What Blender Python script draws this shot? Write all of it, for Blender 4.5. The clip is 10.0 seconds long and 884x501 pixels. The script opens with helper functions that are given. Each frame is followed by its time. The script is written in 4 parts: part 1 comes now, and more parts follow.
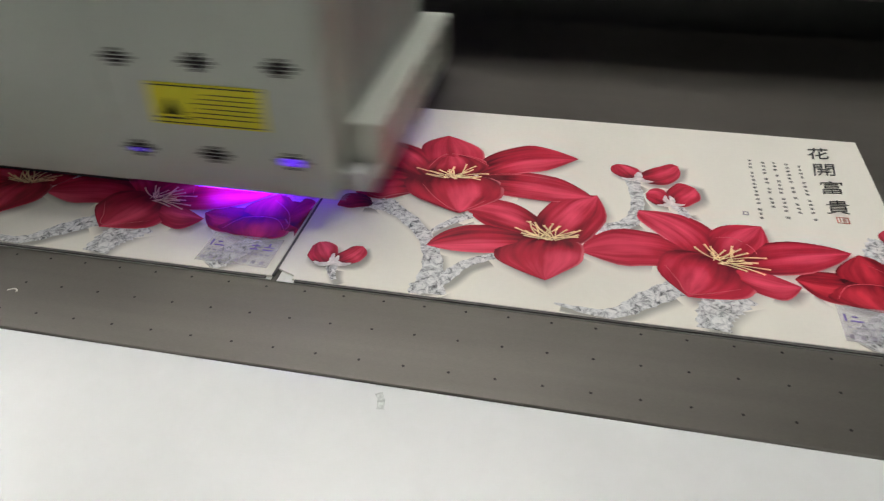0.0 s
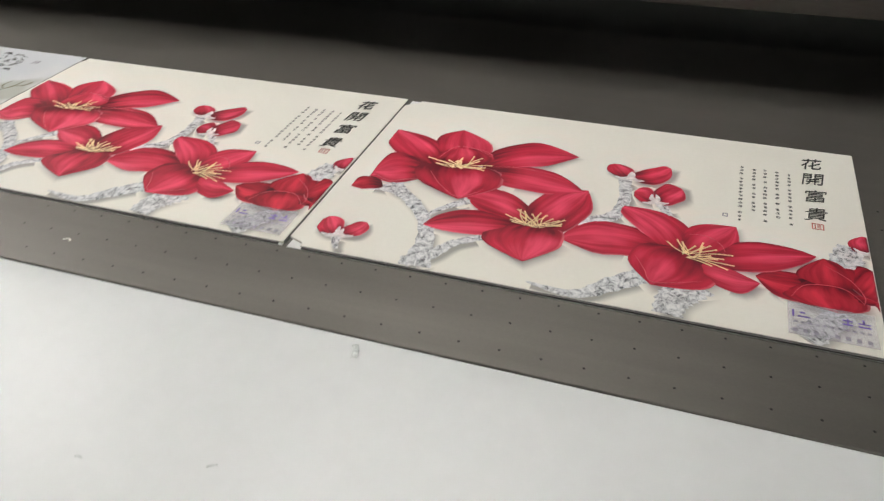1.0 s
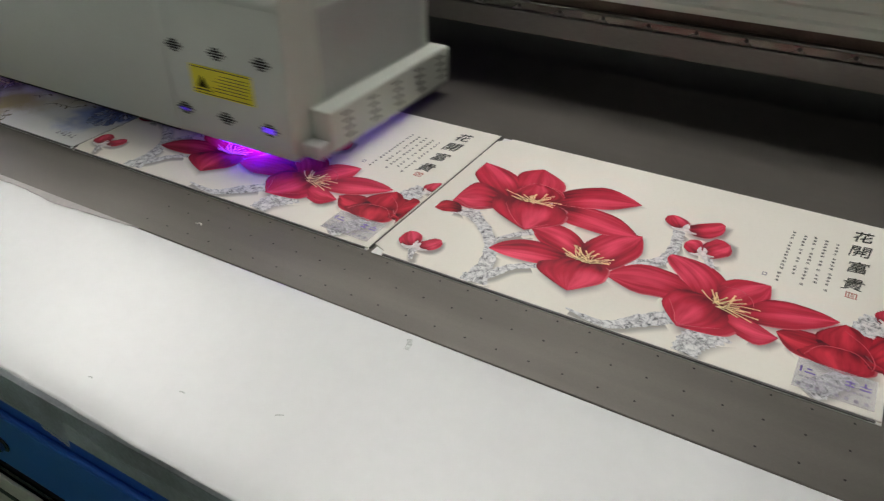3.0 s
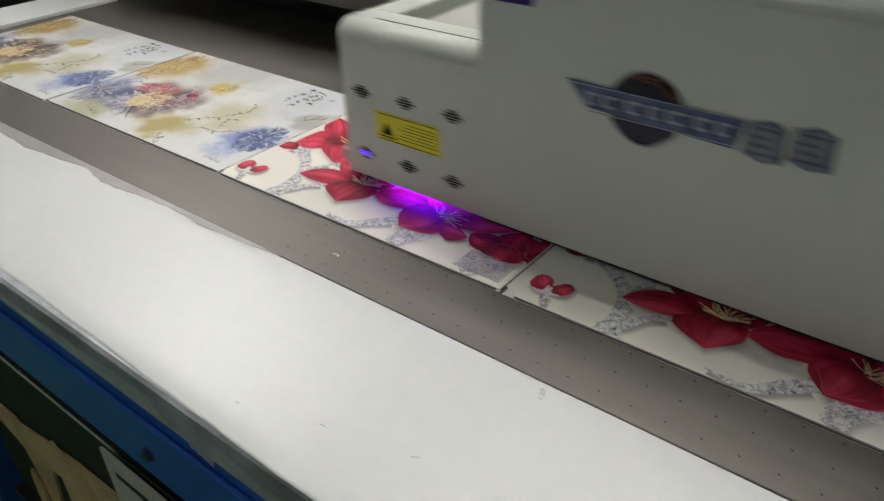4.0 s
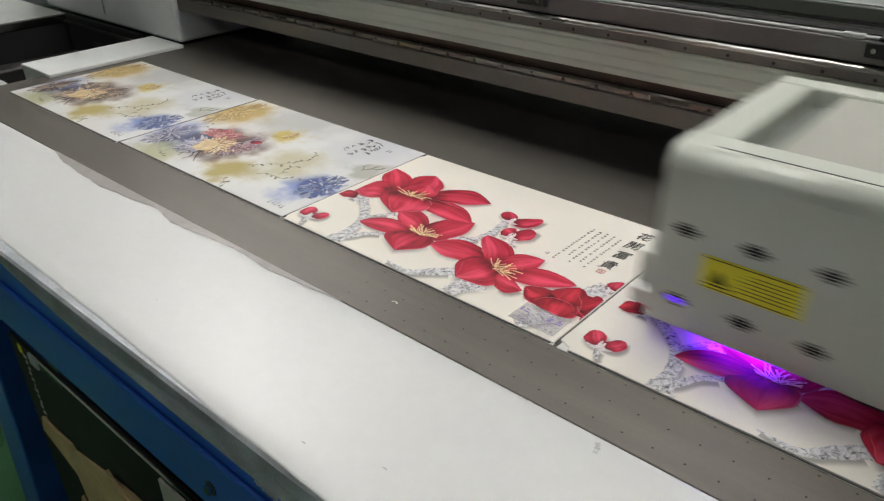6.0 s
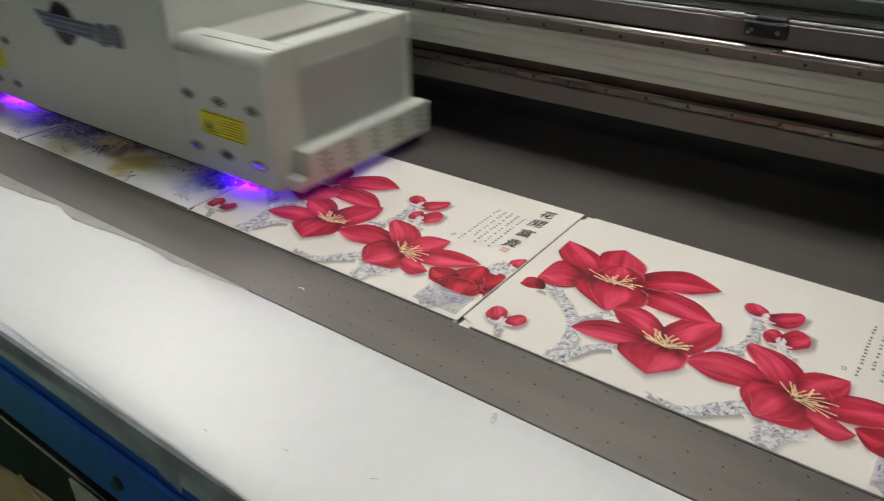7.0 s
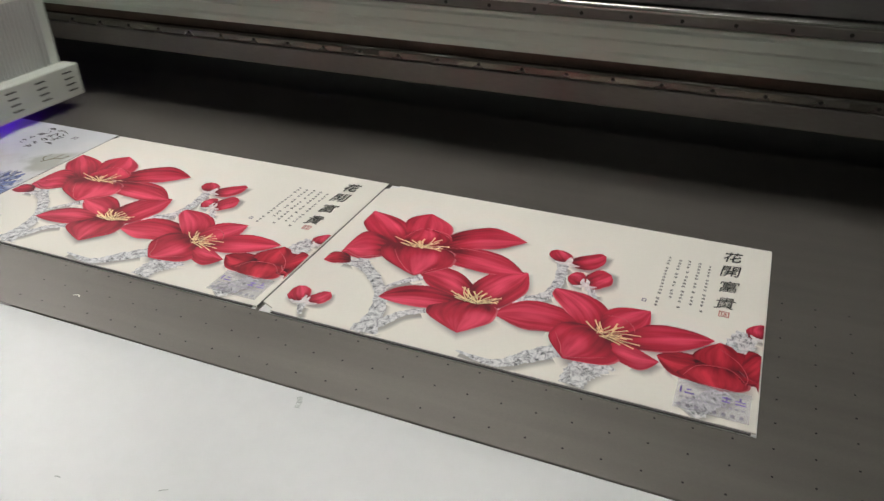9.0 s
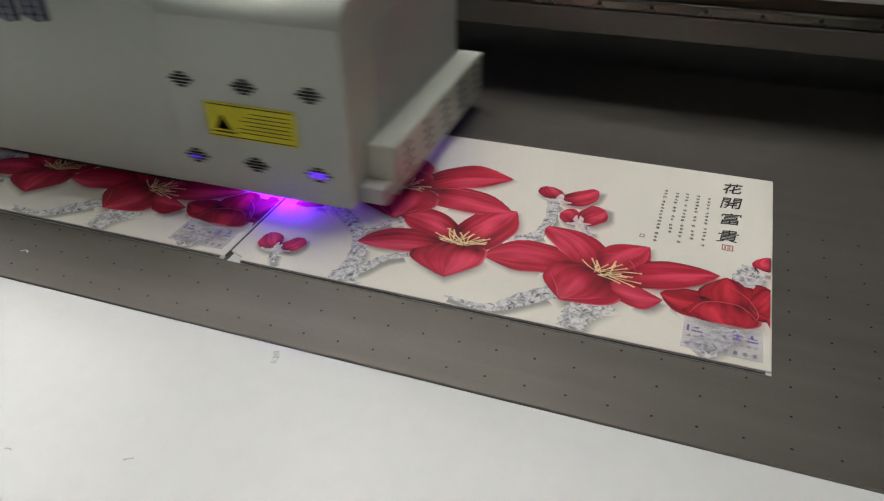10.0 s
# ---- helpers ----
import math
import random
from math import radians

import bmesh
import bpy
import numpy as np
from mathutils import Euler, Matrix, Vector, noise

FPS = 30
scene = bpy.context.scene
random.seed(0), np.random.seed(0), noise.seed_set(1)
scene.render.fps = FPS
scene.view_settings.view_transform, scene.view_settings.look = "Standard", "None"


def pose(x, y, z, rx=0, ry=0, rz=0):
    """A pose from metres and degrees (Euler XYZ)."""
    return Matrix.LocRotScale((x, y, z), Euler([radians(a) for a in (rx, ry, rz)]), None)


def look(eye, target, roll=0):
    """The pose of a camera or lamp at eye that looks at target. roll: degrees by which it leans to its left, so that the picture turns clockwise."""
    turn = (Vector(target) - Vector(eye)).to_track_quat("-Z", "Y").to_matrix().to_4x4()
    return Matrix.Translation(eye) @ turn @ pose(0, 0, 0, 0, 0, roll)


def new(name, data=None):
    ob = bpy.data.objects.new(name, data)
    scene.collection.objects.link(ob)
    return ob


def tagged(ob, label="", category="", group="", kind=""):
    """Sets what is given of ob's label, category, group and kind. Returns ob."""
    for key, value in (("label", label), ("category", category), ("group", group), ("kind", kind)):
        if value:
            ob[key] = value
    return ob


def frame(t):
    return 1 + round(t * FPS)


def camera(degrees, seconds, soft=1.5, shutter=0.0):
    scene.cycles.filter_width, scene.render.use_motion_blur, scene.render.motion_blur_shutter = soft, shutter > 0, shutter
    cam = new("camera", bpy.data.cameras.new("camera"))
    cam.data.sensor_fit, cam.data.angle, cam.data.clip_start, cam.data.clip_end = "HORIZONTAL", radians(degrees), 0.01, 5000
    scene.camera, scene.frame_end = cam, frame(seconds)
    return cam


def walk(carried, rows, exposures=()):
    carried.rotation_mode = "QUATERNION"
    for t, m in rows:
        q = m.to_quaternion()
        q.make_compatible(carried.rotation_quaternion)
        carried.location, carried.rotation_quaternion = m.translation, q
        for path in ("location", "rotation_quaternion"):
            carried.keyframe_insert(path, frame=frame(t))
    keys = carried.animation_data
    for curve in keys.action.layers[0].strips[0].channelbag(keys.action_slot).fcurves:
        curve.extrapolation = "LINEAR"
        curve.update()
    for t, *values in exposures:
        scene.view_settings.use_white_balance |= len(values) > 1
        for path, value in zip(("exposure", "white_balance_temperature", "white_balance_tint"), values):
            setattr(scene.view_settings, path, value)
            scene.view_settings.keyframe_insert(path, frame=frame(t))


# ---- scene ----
cam = camera(60.7, 10.0, soft=1.25, shutter=0.4)
PATH = [
    (0, (0.277, -0.538, 1.323), (-0.083, 1.033, 0.139), -1.2),
    (0.3, (0.296, -0.566, 1.344), (-0.070, 1.005, 0.161), -1.9),
    (0.5, (0.308, -0.577, 1.349), (-0.099, 0.999, 0.187), -2.2),
    (1, (0.386, -0.597, 1.35), (-0.164, 0.928, 0.178), -1.5),
    (1.2, (0.429, -0.615, 1.366), (-0.205, 0.876, 0.194), -1.7),
    (1.5, (0.474, -0.638, 1.381), (-0.221, 0.829, 0.212), -1.4),
    (2, (0.51, -0.645, 1.402), (-0.26, 0.787, 0.237), -1.2),
    (3.5, (0.469, -0.684, 1.434), (-0.453, 0.716, 0.343), -0.3),
    (4, (0.442, -0.689, 1.457), (-0.62, 0.617, 0.377), -1.7),
    (4.5, (0.428, -0.718, 1.479), (-0.705, 0.568, 0.449), -1.5),
    (4.7, (0.427, -0.723, 1.476), (-0.744, 0.544, 0.464), -1.5),
    (5, (0.418, -0.741, 1.491), (-0.81, 0.484, 0.495), -1.6),
    (6.5, (0.454, -0.729, 1.491), (-0.644, 0.62, 0.504), -0.6),
    (7, (0.488, -0.718, 1.491), (-0.541, 0.669, 0.483), -0.7),
    (7.5, (0.515, -0.704, 1.496), (-0.426, 0.752, 0.499), -0.9),
    (8, (0.526, -0.687, 1.493), (-0.327, 0.826, 0.501), -1.2),
    (8.5, (0.533, -0.67, 1.476), (-0.24, 0.879, 0.475), -1.1),
    (9, (0.528, -0.655, 1.431), (-0.148, 0.924, 0.407), -0.8),
    (9.2, (0.526, -0.643, 1.411), (-0.146, 0.930, 0.373), -1.5),
    (9.5, (0.514, -0.629, 1.383), (-0.121, 0.926, 0.298), -1.8),
    (10, (0.493, -0.61, 1.377), (-0.092, 0.934, 0.248), -1.3),
]
walk(cam, [(t, look(eye, target, roll)) for t, eye, target, roll in PATH],
     exposures=[(0.0, 0.2), (0.6, 0.16), (1.4, 0.08), (2.2, 0.02), (3.5, 0.08), (4.5, 0.0), (6.5, 0.05), (8.5, 0.0), (10.0, 0.05)])

# ---------------------------------------------------------------- light
BED = 0.8570          # top of the steel print bed
FLOOR = -0.25        # workshop floor
TILE = 0.86         # top of the tiles
world = bpy.data.worlds.new("world")
world.use_nodes = True
scene.world = world
world.node_tree.nodes["Background"].inputs[0].default_value = (0.75, 0.85, 0.8, 1)
world.node_tree.nodes["Background"].inputs[1].default_value = 0.05
scene.view_settings.exposure = 0.0
# the two southern battens are unseen fill, added to brighten the carriage
LAMPS_AND_FILL = [(-2.7, 1.1, 3.1), (-0.3, 0.75, 3.1), (-1.6, -2.7, 3.1), (1.5, -2.5, 3.1)]
LAMP_GLOW = 32.0
UV_GLOW = 13.0


# ---------------------------------------------------------------- materials
def mat(name, color=(0.5, 0.5, 0.5), rough=0.5, metal=0.0, spots=0.12, grain=0.06, scale=8.0, fine=220.0, bump=0.05, stretch=(1, 1, 1), coat=0.0, emit=None, power=0.0, wear=0.1):
    """A surface with variation at two scales: broad patches and fine grain."""
    m = bpy.data.materials.new(name)
    m.use_nodes = True
    nt = m.node_tree
    b = nt.nodes["Principled BSDF"]
    b.inputs["Roughness"].default_value = rough
    b.inputs["Metallic"].default_value = metal
    b.inputs["Coat Weight"].default_value = coat
    b.inputs["Coat Roughness"].default_value = 0.12
    if emit:
        b.inputs["Emission Color"].default_value = (*emit, 1)
        b.inputs["Emission Strength"].default_value = power
    tc = nt.nodes.new("ShaderNodeTexCoord")
    mp = nt.nodes.new("ShaderNodeMapping")
    mp.inputs["Scale"].default_value = stretch
    nt.links.new(tc.outputs["Object"], mp.inputs[0])
    n1 = nt.nodes.new("ShaderNodeTexNoise")
    n1.inputs["Scale"].default_value = scale
    n1.inputs["Detail"].default_value = 5
    n2 = nt.nodes.new("ShaderNodeTexNoise")
    n2.inputs["Scale"].default_value = fine
    n2.inputs["Detail"].default_value = 3
    for n in (n1, n2):
        nt.links.new(mp.outputs[0], n.inputs["Vector"])
    m1 = nt.nodes.new("ShaderNodeMapRange")
    m1.inputs["From Min"].default_value, m1.inputs["From Max"].default_value = 0.3, 0.7
    m1.inputs["To Min"].default_value, m1.inputs["To Max"].default_value = 1 - spots, 1 + spots
    nt.links.new(n1.outputs["Fac"], m1.inputs["Value"])
    m2 = nt.nodes.new("ShaderNodeMapRange")
    m2.inputs["From Min"].default_value, m2.inputs["From Max"].default_value = 0.3, 0.7
    m2.inputs["To Min"].default_value, m2.inputs["To Max"].default_value = 1 - grain, 1 + grain
    nt.links.new(n2.outputs["Fac"], m2.inputs["Value"])
    mul = nt.nodes.new("ShaderNodeMath")
    mul.operation = "MULTIPLY"
    nt.links.new(m1.outputs[0], mul.inputs[0])
    nt.links.new(m2.outputs[0], mul.inputs[1])
    vm = nt.nodes.new("ShaderNodeVectorMath")
    vm.operation = "SCALE"
    vm.inputs[0].default_value = color
    nt.links.new(mul.outputs[0], vm.inputs["Scale"])
    nt.links.new(vm.outputs[0], b.inputs["Base Color"])
    mr = nt.nodes.new("ShaderNodeMapRange")
    mr.inputs["To Min"].default_value, mr.inputs["To Max"].default_value = max(0.02, rough - wear), min(1, rough + wear)
    nt.links.new(n1.outputs["Fac"], mr.inputs["Value"])
    nt.links.new(mr.outputs[0], b.inputs["Roughness"])
    if bump:
        bp = nt.nodes.new("ShaderNodeBump")
        bp.inputs["Strength"].default_value = bump
        bp.inputs["Distance"].default_value = 0.002
        nt.links.new(n2.outputs["Fac"], bp.inputs["Height"])
        nt.links.new(bp.outputs[0], b.inputs["Normal"])
    return m


CREAM = (0.85, 0.815, 0.735)
M_BED = mat("brushed_steel", (0.142, 0.130, 0.115), 0.42, 0.55, 0.10, 0.10, 3.0, 260, 0.06, (1, 14, 1))
M_HOLE = mat("hole_black", (0.02, 0.018, 0.016), 0.9, bump=0)
M_SHEET = mat("white_film", (0.77, 0.775, 0.77), 0.33, 0, 0.02, 0.012, 2.5, 60, 0.015)
M_TAPE = mat("worn_tape", (0.36, 0.335, 0.325), 0.35, 0, 0.10, 0.05, 20, 150, 0.05)
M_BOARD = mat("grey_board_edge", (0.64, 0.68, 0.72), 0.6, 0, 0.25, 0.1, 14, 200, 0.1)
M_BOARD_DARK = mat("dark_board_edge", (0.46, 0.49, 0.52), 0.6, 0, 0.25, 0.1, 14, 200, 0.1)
M_BLUE = mat("blue_paint", (0.028, 0.135, 0.54), 0.34, 0, 0.15, 0.05, 6, 240, 0.08)
M_PAINT = mat("pale_grey_paint", (0.60, 0.625, 0.565), 0.31, 0, 0.02, 0.03, 5, 420, 0.05, wear=0.03)
M_WHITE = mat("white_paint", (0.74, 0.76, 0.75), 0.45, 0, 0.05, 0.03, 5, 300, 0.05)
M_GREEN_ALU = mat("pale_green_aluminium", (0.54, 0.575, 0.51), 0.5, 0.2, 0.02, 0.02, 4, 300, 0.04, (0.1, 1, 1))
M_BEAM = mat("grey_beam", (0.145, 0.132, 0.120), 0.5, 0.4, 0.05, 0.06, 5, 260, 0.05, (0.2, 1, 1))
M_DARK = mat("dark_steel", (0.035, 0.033, 0.032), 0.5, 0.4, 0.2, 0.1, 6, 240, 0.08)
M_BLACK = mat("black_plastic", (0.010, 0.010, 0.011), 0.62, 0, 0.2, 0.1, 8, 300, 0.08)
M_RAIL = mat("ground_steel", (0.38, 0.37, 0.35), 0.18, 1.0, 0.12, 0.05, 6, 300, 0.03, (0.3, 1, 1))
M_FACE = mat("grey_machined_face", (0.165, 0.152, 0.148), 0.42, 0.5, 0.06, 0.05, 5, 260, 0.05, (0.2, 1, 1))
M_CROWN = mat("polished_rail_crown", (0.40, 0.385, 0.36), 0.27, 1.0, 0.10, 0.05, 6, 300, 0.03, (0.3, 1, 1))
# lid colour darkened to stand in for the shade of the hood
M_LID_SHADED = mat("shaded_lid_paint", (0.44, 0.435, 0.40), 0.38, 0, 0.06, 0.03, 6, 300, 0.04)
# one even grey, darker than the lid and wall beside the slot
M_SLOT = mat("grey_slot", (0.17, 0.185, 0.165), 0.5, 0, 0.05, 0.03, 6, 300, 0.04)
M_OUTLINE = mat("dark_outline_ink", (0.032, 0.020, 0.028), 0.5, 0, 0.3, 0.1, 60, 300, 0)
M_COVER = mat("dull_green_cover", (0.125, 0.138, 0.12), 0.5, 0.1, 0.04, 0.03, 4, 300, 0.04, (0.1, 1, 1))
M_COVER_TOP = mat("grey_white_sheet", (0.28, 0.29, 0.28), 0.5, 0, 0.05, 0.03, 4, 300, 0.04)
M_RUST = mat("oily_brown", (0.07, 0.045, 0.03), 0.4, 0.3, 0.4, 0.1, 9, 240, 0.1)
M_FIN = mat("heat_sink_fins", (0.56, 0.57, 0.56), 0.5, 0.1, 0.08, 0.05, 6, 300, 0.05)
M_YELLOW = mat("yellow_label", (0.82, 0.74, 0.025), 0.4, 0, 0.05, 0.02, 30, 300, 0.02)
M_LABEL_INK = mat("label_ink", (0.10, 0.08, 0.012), 0.45, 0, 0.3, 0.1, 60, 300, 0)
M_OXIDE = mat("oxidised_rail", (0.13, 0.118, 0.104), 0.26, 0.9, 0.14, 0.08, 7, 300, 0.04)
M_INK = mat("black_ink", (0.012, 0.011, 0.011), 0.45, 0, 0.3, 0.1, 60, 300, 0)
M_LOGO_BLUE = mat("logo_blue", (0.075, 0.10, 0.20), 0.3, 0.0, 0.3, 0.1, 40, 300, 0.02)
M_LOGO_DARK = mat("logo_dark", (0.02, 0.016, 0.03), 0.3, 0.2, 0.3, 0.1, 40, 300, 0.02)
M_LOGO_SILVER = mat("logo_silver", (0.34, 0.36, 0.44), 0.3, 0.15, 0.1, 0.05, 40, 300, 0.02)
M_LOGO_GREY = mat("logo_grey", (0.13, 0.135, 0.19), 0.35, 0.1, 0.3, 0.1, 40, 300, 0.02)
M_LOGO_BROWN = mat("logo_brown", (0.16, 0.06, 0.04), 0.3, 0.2, 0.3, 0.1, 40, 300, 0.02)
M_UV = mat("uv_lamp", (0.1, 0.02, 0.3), 0.3, emit=(0.13, 0.006, 1.0), power=UV_GLOW, bump=0)
M_UV_SPOT = mat("uv_leak", (0.1, 0.02, 0.3), 0.3, emit=(0.16, 0.05, 1.0), power=0.8, bump=0)
M_UV_DIM = mat("uv_leak_faint", (0.1, 0.05, 0.3), 0.3, emit=(0.12, 0.06, 0.9), power=0.4, bump=0)
M_INDICATOR = mat("blue_lamp_window", (0.03, 0.02, 0.07), 0.15, emit=(0.10, 0.02, 0.5), power=0.03, bump=0)
M_FLOOR = mat("green_floor_paint", (0.075, 0.21, 0.095), 0.28, 0, 0.35, 0.08, 2, 120, 0.05)
M_WALL = mat("plaster", (0.36, 0.37, 0.36), 0.8, 0, 0.06, 0.04, 1.5, 90, 0.1)
M_TUBE = mat("tube_glow", (0.8, 0.8, 0.8), 0.4, emit=(1.0, 0.97, 0.94), power=LAMP_GLOW, bump=0)
M_GREENINK = mat("dull_green_ink", (0.05, 0.10, 0.05), 0.5, 0, 0.3, 0.1, 60, 300, 0)
M_CARD = mat("tan_offcut", (0.66, 0.50, 0.26), 0.8, 0, 0.15, 0.1, 12, 160, 0.15, (1, 6, 1))
M_PAPERW = mat("pale_offcut", (0.66, 0.64, 0.56), 0.7, 0, 0.08, 0.05, 12, 160, 0.1)
M_BASE = mat("white_backing", (0.78, 0.77, 0.74), 0.6, 0, 0.04, 0.03, 12, 200, 0.05)
# shade at the tiles' sides, painted as thin dark strips
M_EDGE_SHADE = mat("tile_edge_shade", (0.10, 0.095, 0.09), 0.7, 0, 0.25, 0.1, 40, 300, 0.1)
M_CABLE = mat("grey_cable", (0.42, 0.42, 0.42), 0.4, 0, 0.1, 0.05, 20, 200, 0.03)
M_CREAM = mat("cream_glaze", CREAM, 0.42, 0, 0.015, 0.01, 3, 200, 0.012)


def ramp_node(nt, stops):
    r = nt.nodes.new("ShaderNodeValToRGB")
    while len(r.color_ramp.elements) < len(stops):
        r.color_ramp.elements.new(0.5)
    for e, (p, c) in zip(r.color_ramp.elements, stops):
        e.position, e.color = p, (*c, 1)
    return r


def mat_petal(name, deep, mid, light):
    """Satin ink: deep at the root and along one flank, a soft sheen along the other, folds that run with the petal."""
    m = mat(name, mid, 0.5, 0, 0.06, 0.03, 30, 300, 0.02)
    nt = m.node_tree
    b = nt.nodes["Principled BSDF"]

    def calc(op, a, c, d=None):
        n = nt.nodes.new("ShaderNodeMath")
        n.operation = op
        for i, v in enumerate((a, c) if d is None else (a, c, d)):
            if isinstance(v, (int, float)):
                n.inputs[i].default_value = v
            else:
                nt.links.new(v, n.inputs[i])
        return n.outputs[0]

    def smooth(v, lo, hi, a=0.0, c=1.0):
        n = nt.nodes.new("ShaderNodeMapRange")
        n.interpolation_type = "SMOOTHSTEP"
        for key, val in (("From Min", lo), ("From Max", hi), ("To Min", a), ("To Max", c)):
            n.inputs[key].default_value = val
        nt.links.new(v, n.inputs["Value"])
        return n.outputs[0]

    uv = nt.nodes.new("ShaderNodeUVMap")
    sep = nt.nodes.new("ShaderNodeSeparateXYZ")
    nt.links.new(uv.outputs[0], sep.inputs[0])
    u, v = sep.outputs[0], sep.outputs[1]
    rnd = nt.nodes.new("ShaderNodeObjectInfo").outputs["Random"]
    noises = []
    for sx, sy, detail, offset in ((1.1, 1.3, 1.0, 31.0), (0.9, 5.5, 2.0, 57.0)):
        com = nt.nodes.new("ShaderNodeCombineXYZ")
        nt.links.new(calc("MULTIPLY", u, sx), com.inputs[0])
        nt.links.new(calc("MULTIPLY", v, sy), com.inputs[1])
        nt.links.new(calc("MULTIPLY", rnd, offset), com.inputs[2])
        n = nt.nodes.new("ShaderNodeTexNoise")
        n.inputs["Scale"].default_value = 1.6
        n.inputs["Detail"].default_value = detail
        nt.links.new(com.outputs[0], n.inputs["Vector"])
        noises.append(n.outputs["Fac"])
    broad, folds = noises
    line = calc("MULTIPLY_ADD", broad, 0.5, calc("MULTIPLY_ADD", rnd, 0.4, 0.12))      # where the sheen lies across the petal
    sheen = smooth(calc("ABSOLUTE", calc("SUBTRACT", v, line), 0.0), 0.30, 0.0)
    tone = calc("MULTIPLY_ADD", smooth(u, 0.02, 0.50), 0.34, 0.10)
    tone = calc("MULTIPLY_ADD", sheen, calc("MULTIPLY_ADD", smooth(u, 0.1, 0.55), 0.30, 0.06), tone)
    tone = calc("MULTIPLY_ADD", calc("SUBTRACT", folds, 0.5), 0.78, tone)
    tone = calc("MULTIPLY_ADD", calc("SUBTRACT", broad, 0.5), 0.55, tone)
    tone = calc("MULTIPLY", tone, smooth(v, 0.0, 0.10, 0.55, 1.0))
    r = ramp_node(nt, [(0.10, deep), (0.46, mid), (0.92, light)])
    nt.links.new(tone, r.inputs[0])
    edge = calc("MULTIPLY", smooth(v, 0.955, 0.985), calc("MULTIPLY", broad, 0.75))
    rim = nt.nodes.new("ShaderNodeMix")
    rim.data_type = "RGBA"
    rim.inputs[7].default_value = (0.80, 0.30, 0.32, 1)
    nt.links.new(edge, rim.inputs[0])
    nt.links.new(r.outputs[0], rim.inputs[6])
    nt.links.new(rim.outputs[2], b.inputs["Base Color"])
    b.inputs["Specular IOR Level"].default_value = 0.3
    return m


M_PETAL = mat_petal("red_petal_ink", (0.14, 0.004, 0.012), (0.47, 0.014, 0.042), (0.78, 0.080, 0.150))
M_PETAL_DEEP = mat_petal("deep_red_petal_ink", (0.05, 0.0015, 0.004), (0.31, 0.006, 0.020), (0.66, 0.035, 0.065))
M_RIM = mat("petal_rim_ink", (0.56, 0.085, 0.105), 0.3, 0, 0.2, 0.05, 60, 300, 0)
M_STAMEN = mat("stamen_ink", (0.84, 0.64, 0.34), 0.4, 0, 0.25, 0.1, 90, 400, 0)
M_CALYX = mat("calyx_ink", (0.74, 0.70, 0.68), 0.4, 0, 0.25, 0.1, 120, 400, 0)
M_SEAL = mat("seal_ink", (0.50, 0.13, 0.10), 0.5, 0, 0.4, 0.1, 180, 400, 0)
M_LILAC = mat("lilac_ink", (0.80, 0.77, 0.84), 0.3, 0, 0.1, 0.05, 40, 300, 0)
M_LILAC.node_tree.nodes["Principled BSDF"].inputs["Alpha"].default_value = 0.24
M_PURPLE = mat("purple_ink", (0.13, 0.08, 0.33), 0.4, 0, 0.3, 0.1, 60, 300, 0)
M_MARK = mat("faded_mark", (0.58, 0.60, 0.58), 0.5, 0, 0.3, 0.15, 200, 500, 0)
M_TWIG = mat("twig_ink", (0.17, 0.155, 0.09), 0.5, 0, 0.3, 0.1, 60, 300, 0)
M_GREYINK = mat("grey_ink", (0.28, 0.26, 0.30), 0.5, 0, 0.3, 0.1, 60, 300, 0)


def mat_bark():
    m = mat("bark_ink", (0.5, 0.5, 0.5), 0.45, 0, 0.2, 0.1, 40, 300, 0.05)
    nt = m.node_tree
    tc = nt.nodes.new("ShaderNodeTexCoord")
    n = nt.nodes.new("ShaderNodeTexNoise")
    n.inputs["Scale"].default_value, n.inputs["Detail"].default_value, n.inputs["Roughness"].default_value = 130, 8, 0.76
    n.inputs["Distortion"].default_value = 0.8
    nt.links.new(tc.outputs["Object"], n.inputs["Vector"])
    r = ramp_node(nt, [(0.36, (0.05, 0.05, 0.055)), (0.43, (0.27, 0.27, 0.28)), (0.49, (0.58, 0.58, 0.59)), (0.58, (0.80, 0.79, 0.78))])
    nt.links.new(n.outputs["Fac"], r.inputs[0])
    nt.links.new(r.outputs[0], nt.nodes["Principled BSDF"].inputs["Base Color"])
    return m


def mat_halo():
    """Soft grey ink round the printed petals, fading into the cream ground."""
    m = mat("soft_grey_ink", CREAM, 0.42, 0, 0.015, 0.01, 3, 200, 0.012)
    nt = m.node_tree
    b = nt.nodes["Principled BSDF"]
    uv = nt.nodes.new("ShaderNodeUVMap")
    sep = nt.nodes.new("ShaderNodeSeparateXYZ")
    nt.links.new(uv.outputs[0], sep.inputs[0])
    r = ramp_node(nt, [(0.0, CREAM), (0.55, (0.36, 0.34, 0.31))])
    r.color_ramp.interpolation = "EASE"
    nt.links.new(sep.outputs[0], r.inputs[0])
    nt.links.new(r.outputs[0], b.inputs["Base Color"])
    return m


M_BARK = mat_bark()
M_HALO = mat_halo()


def mat_island(name, stops):
    m = mat(name, (0.5, 0.5, 0.5), 0.4, 0, 0.1, 0.05, 60, 300, 0)
    nt = m.node_tree
    g = nt.nodes.new("ShaderNodeNewGeometry")
    r = ramp_node(nt, stops)
    nt.links.new(g.outputs["Random Per Island"], r.inputs[0])
    nt.links.new(r.outputs[0], nt.nodes["Principled BSDF"].inputs["Base Color"])
    return m


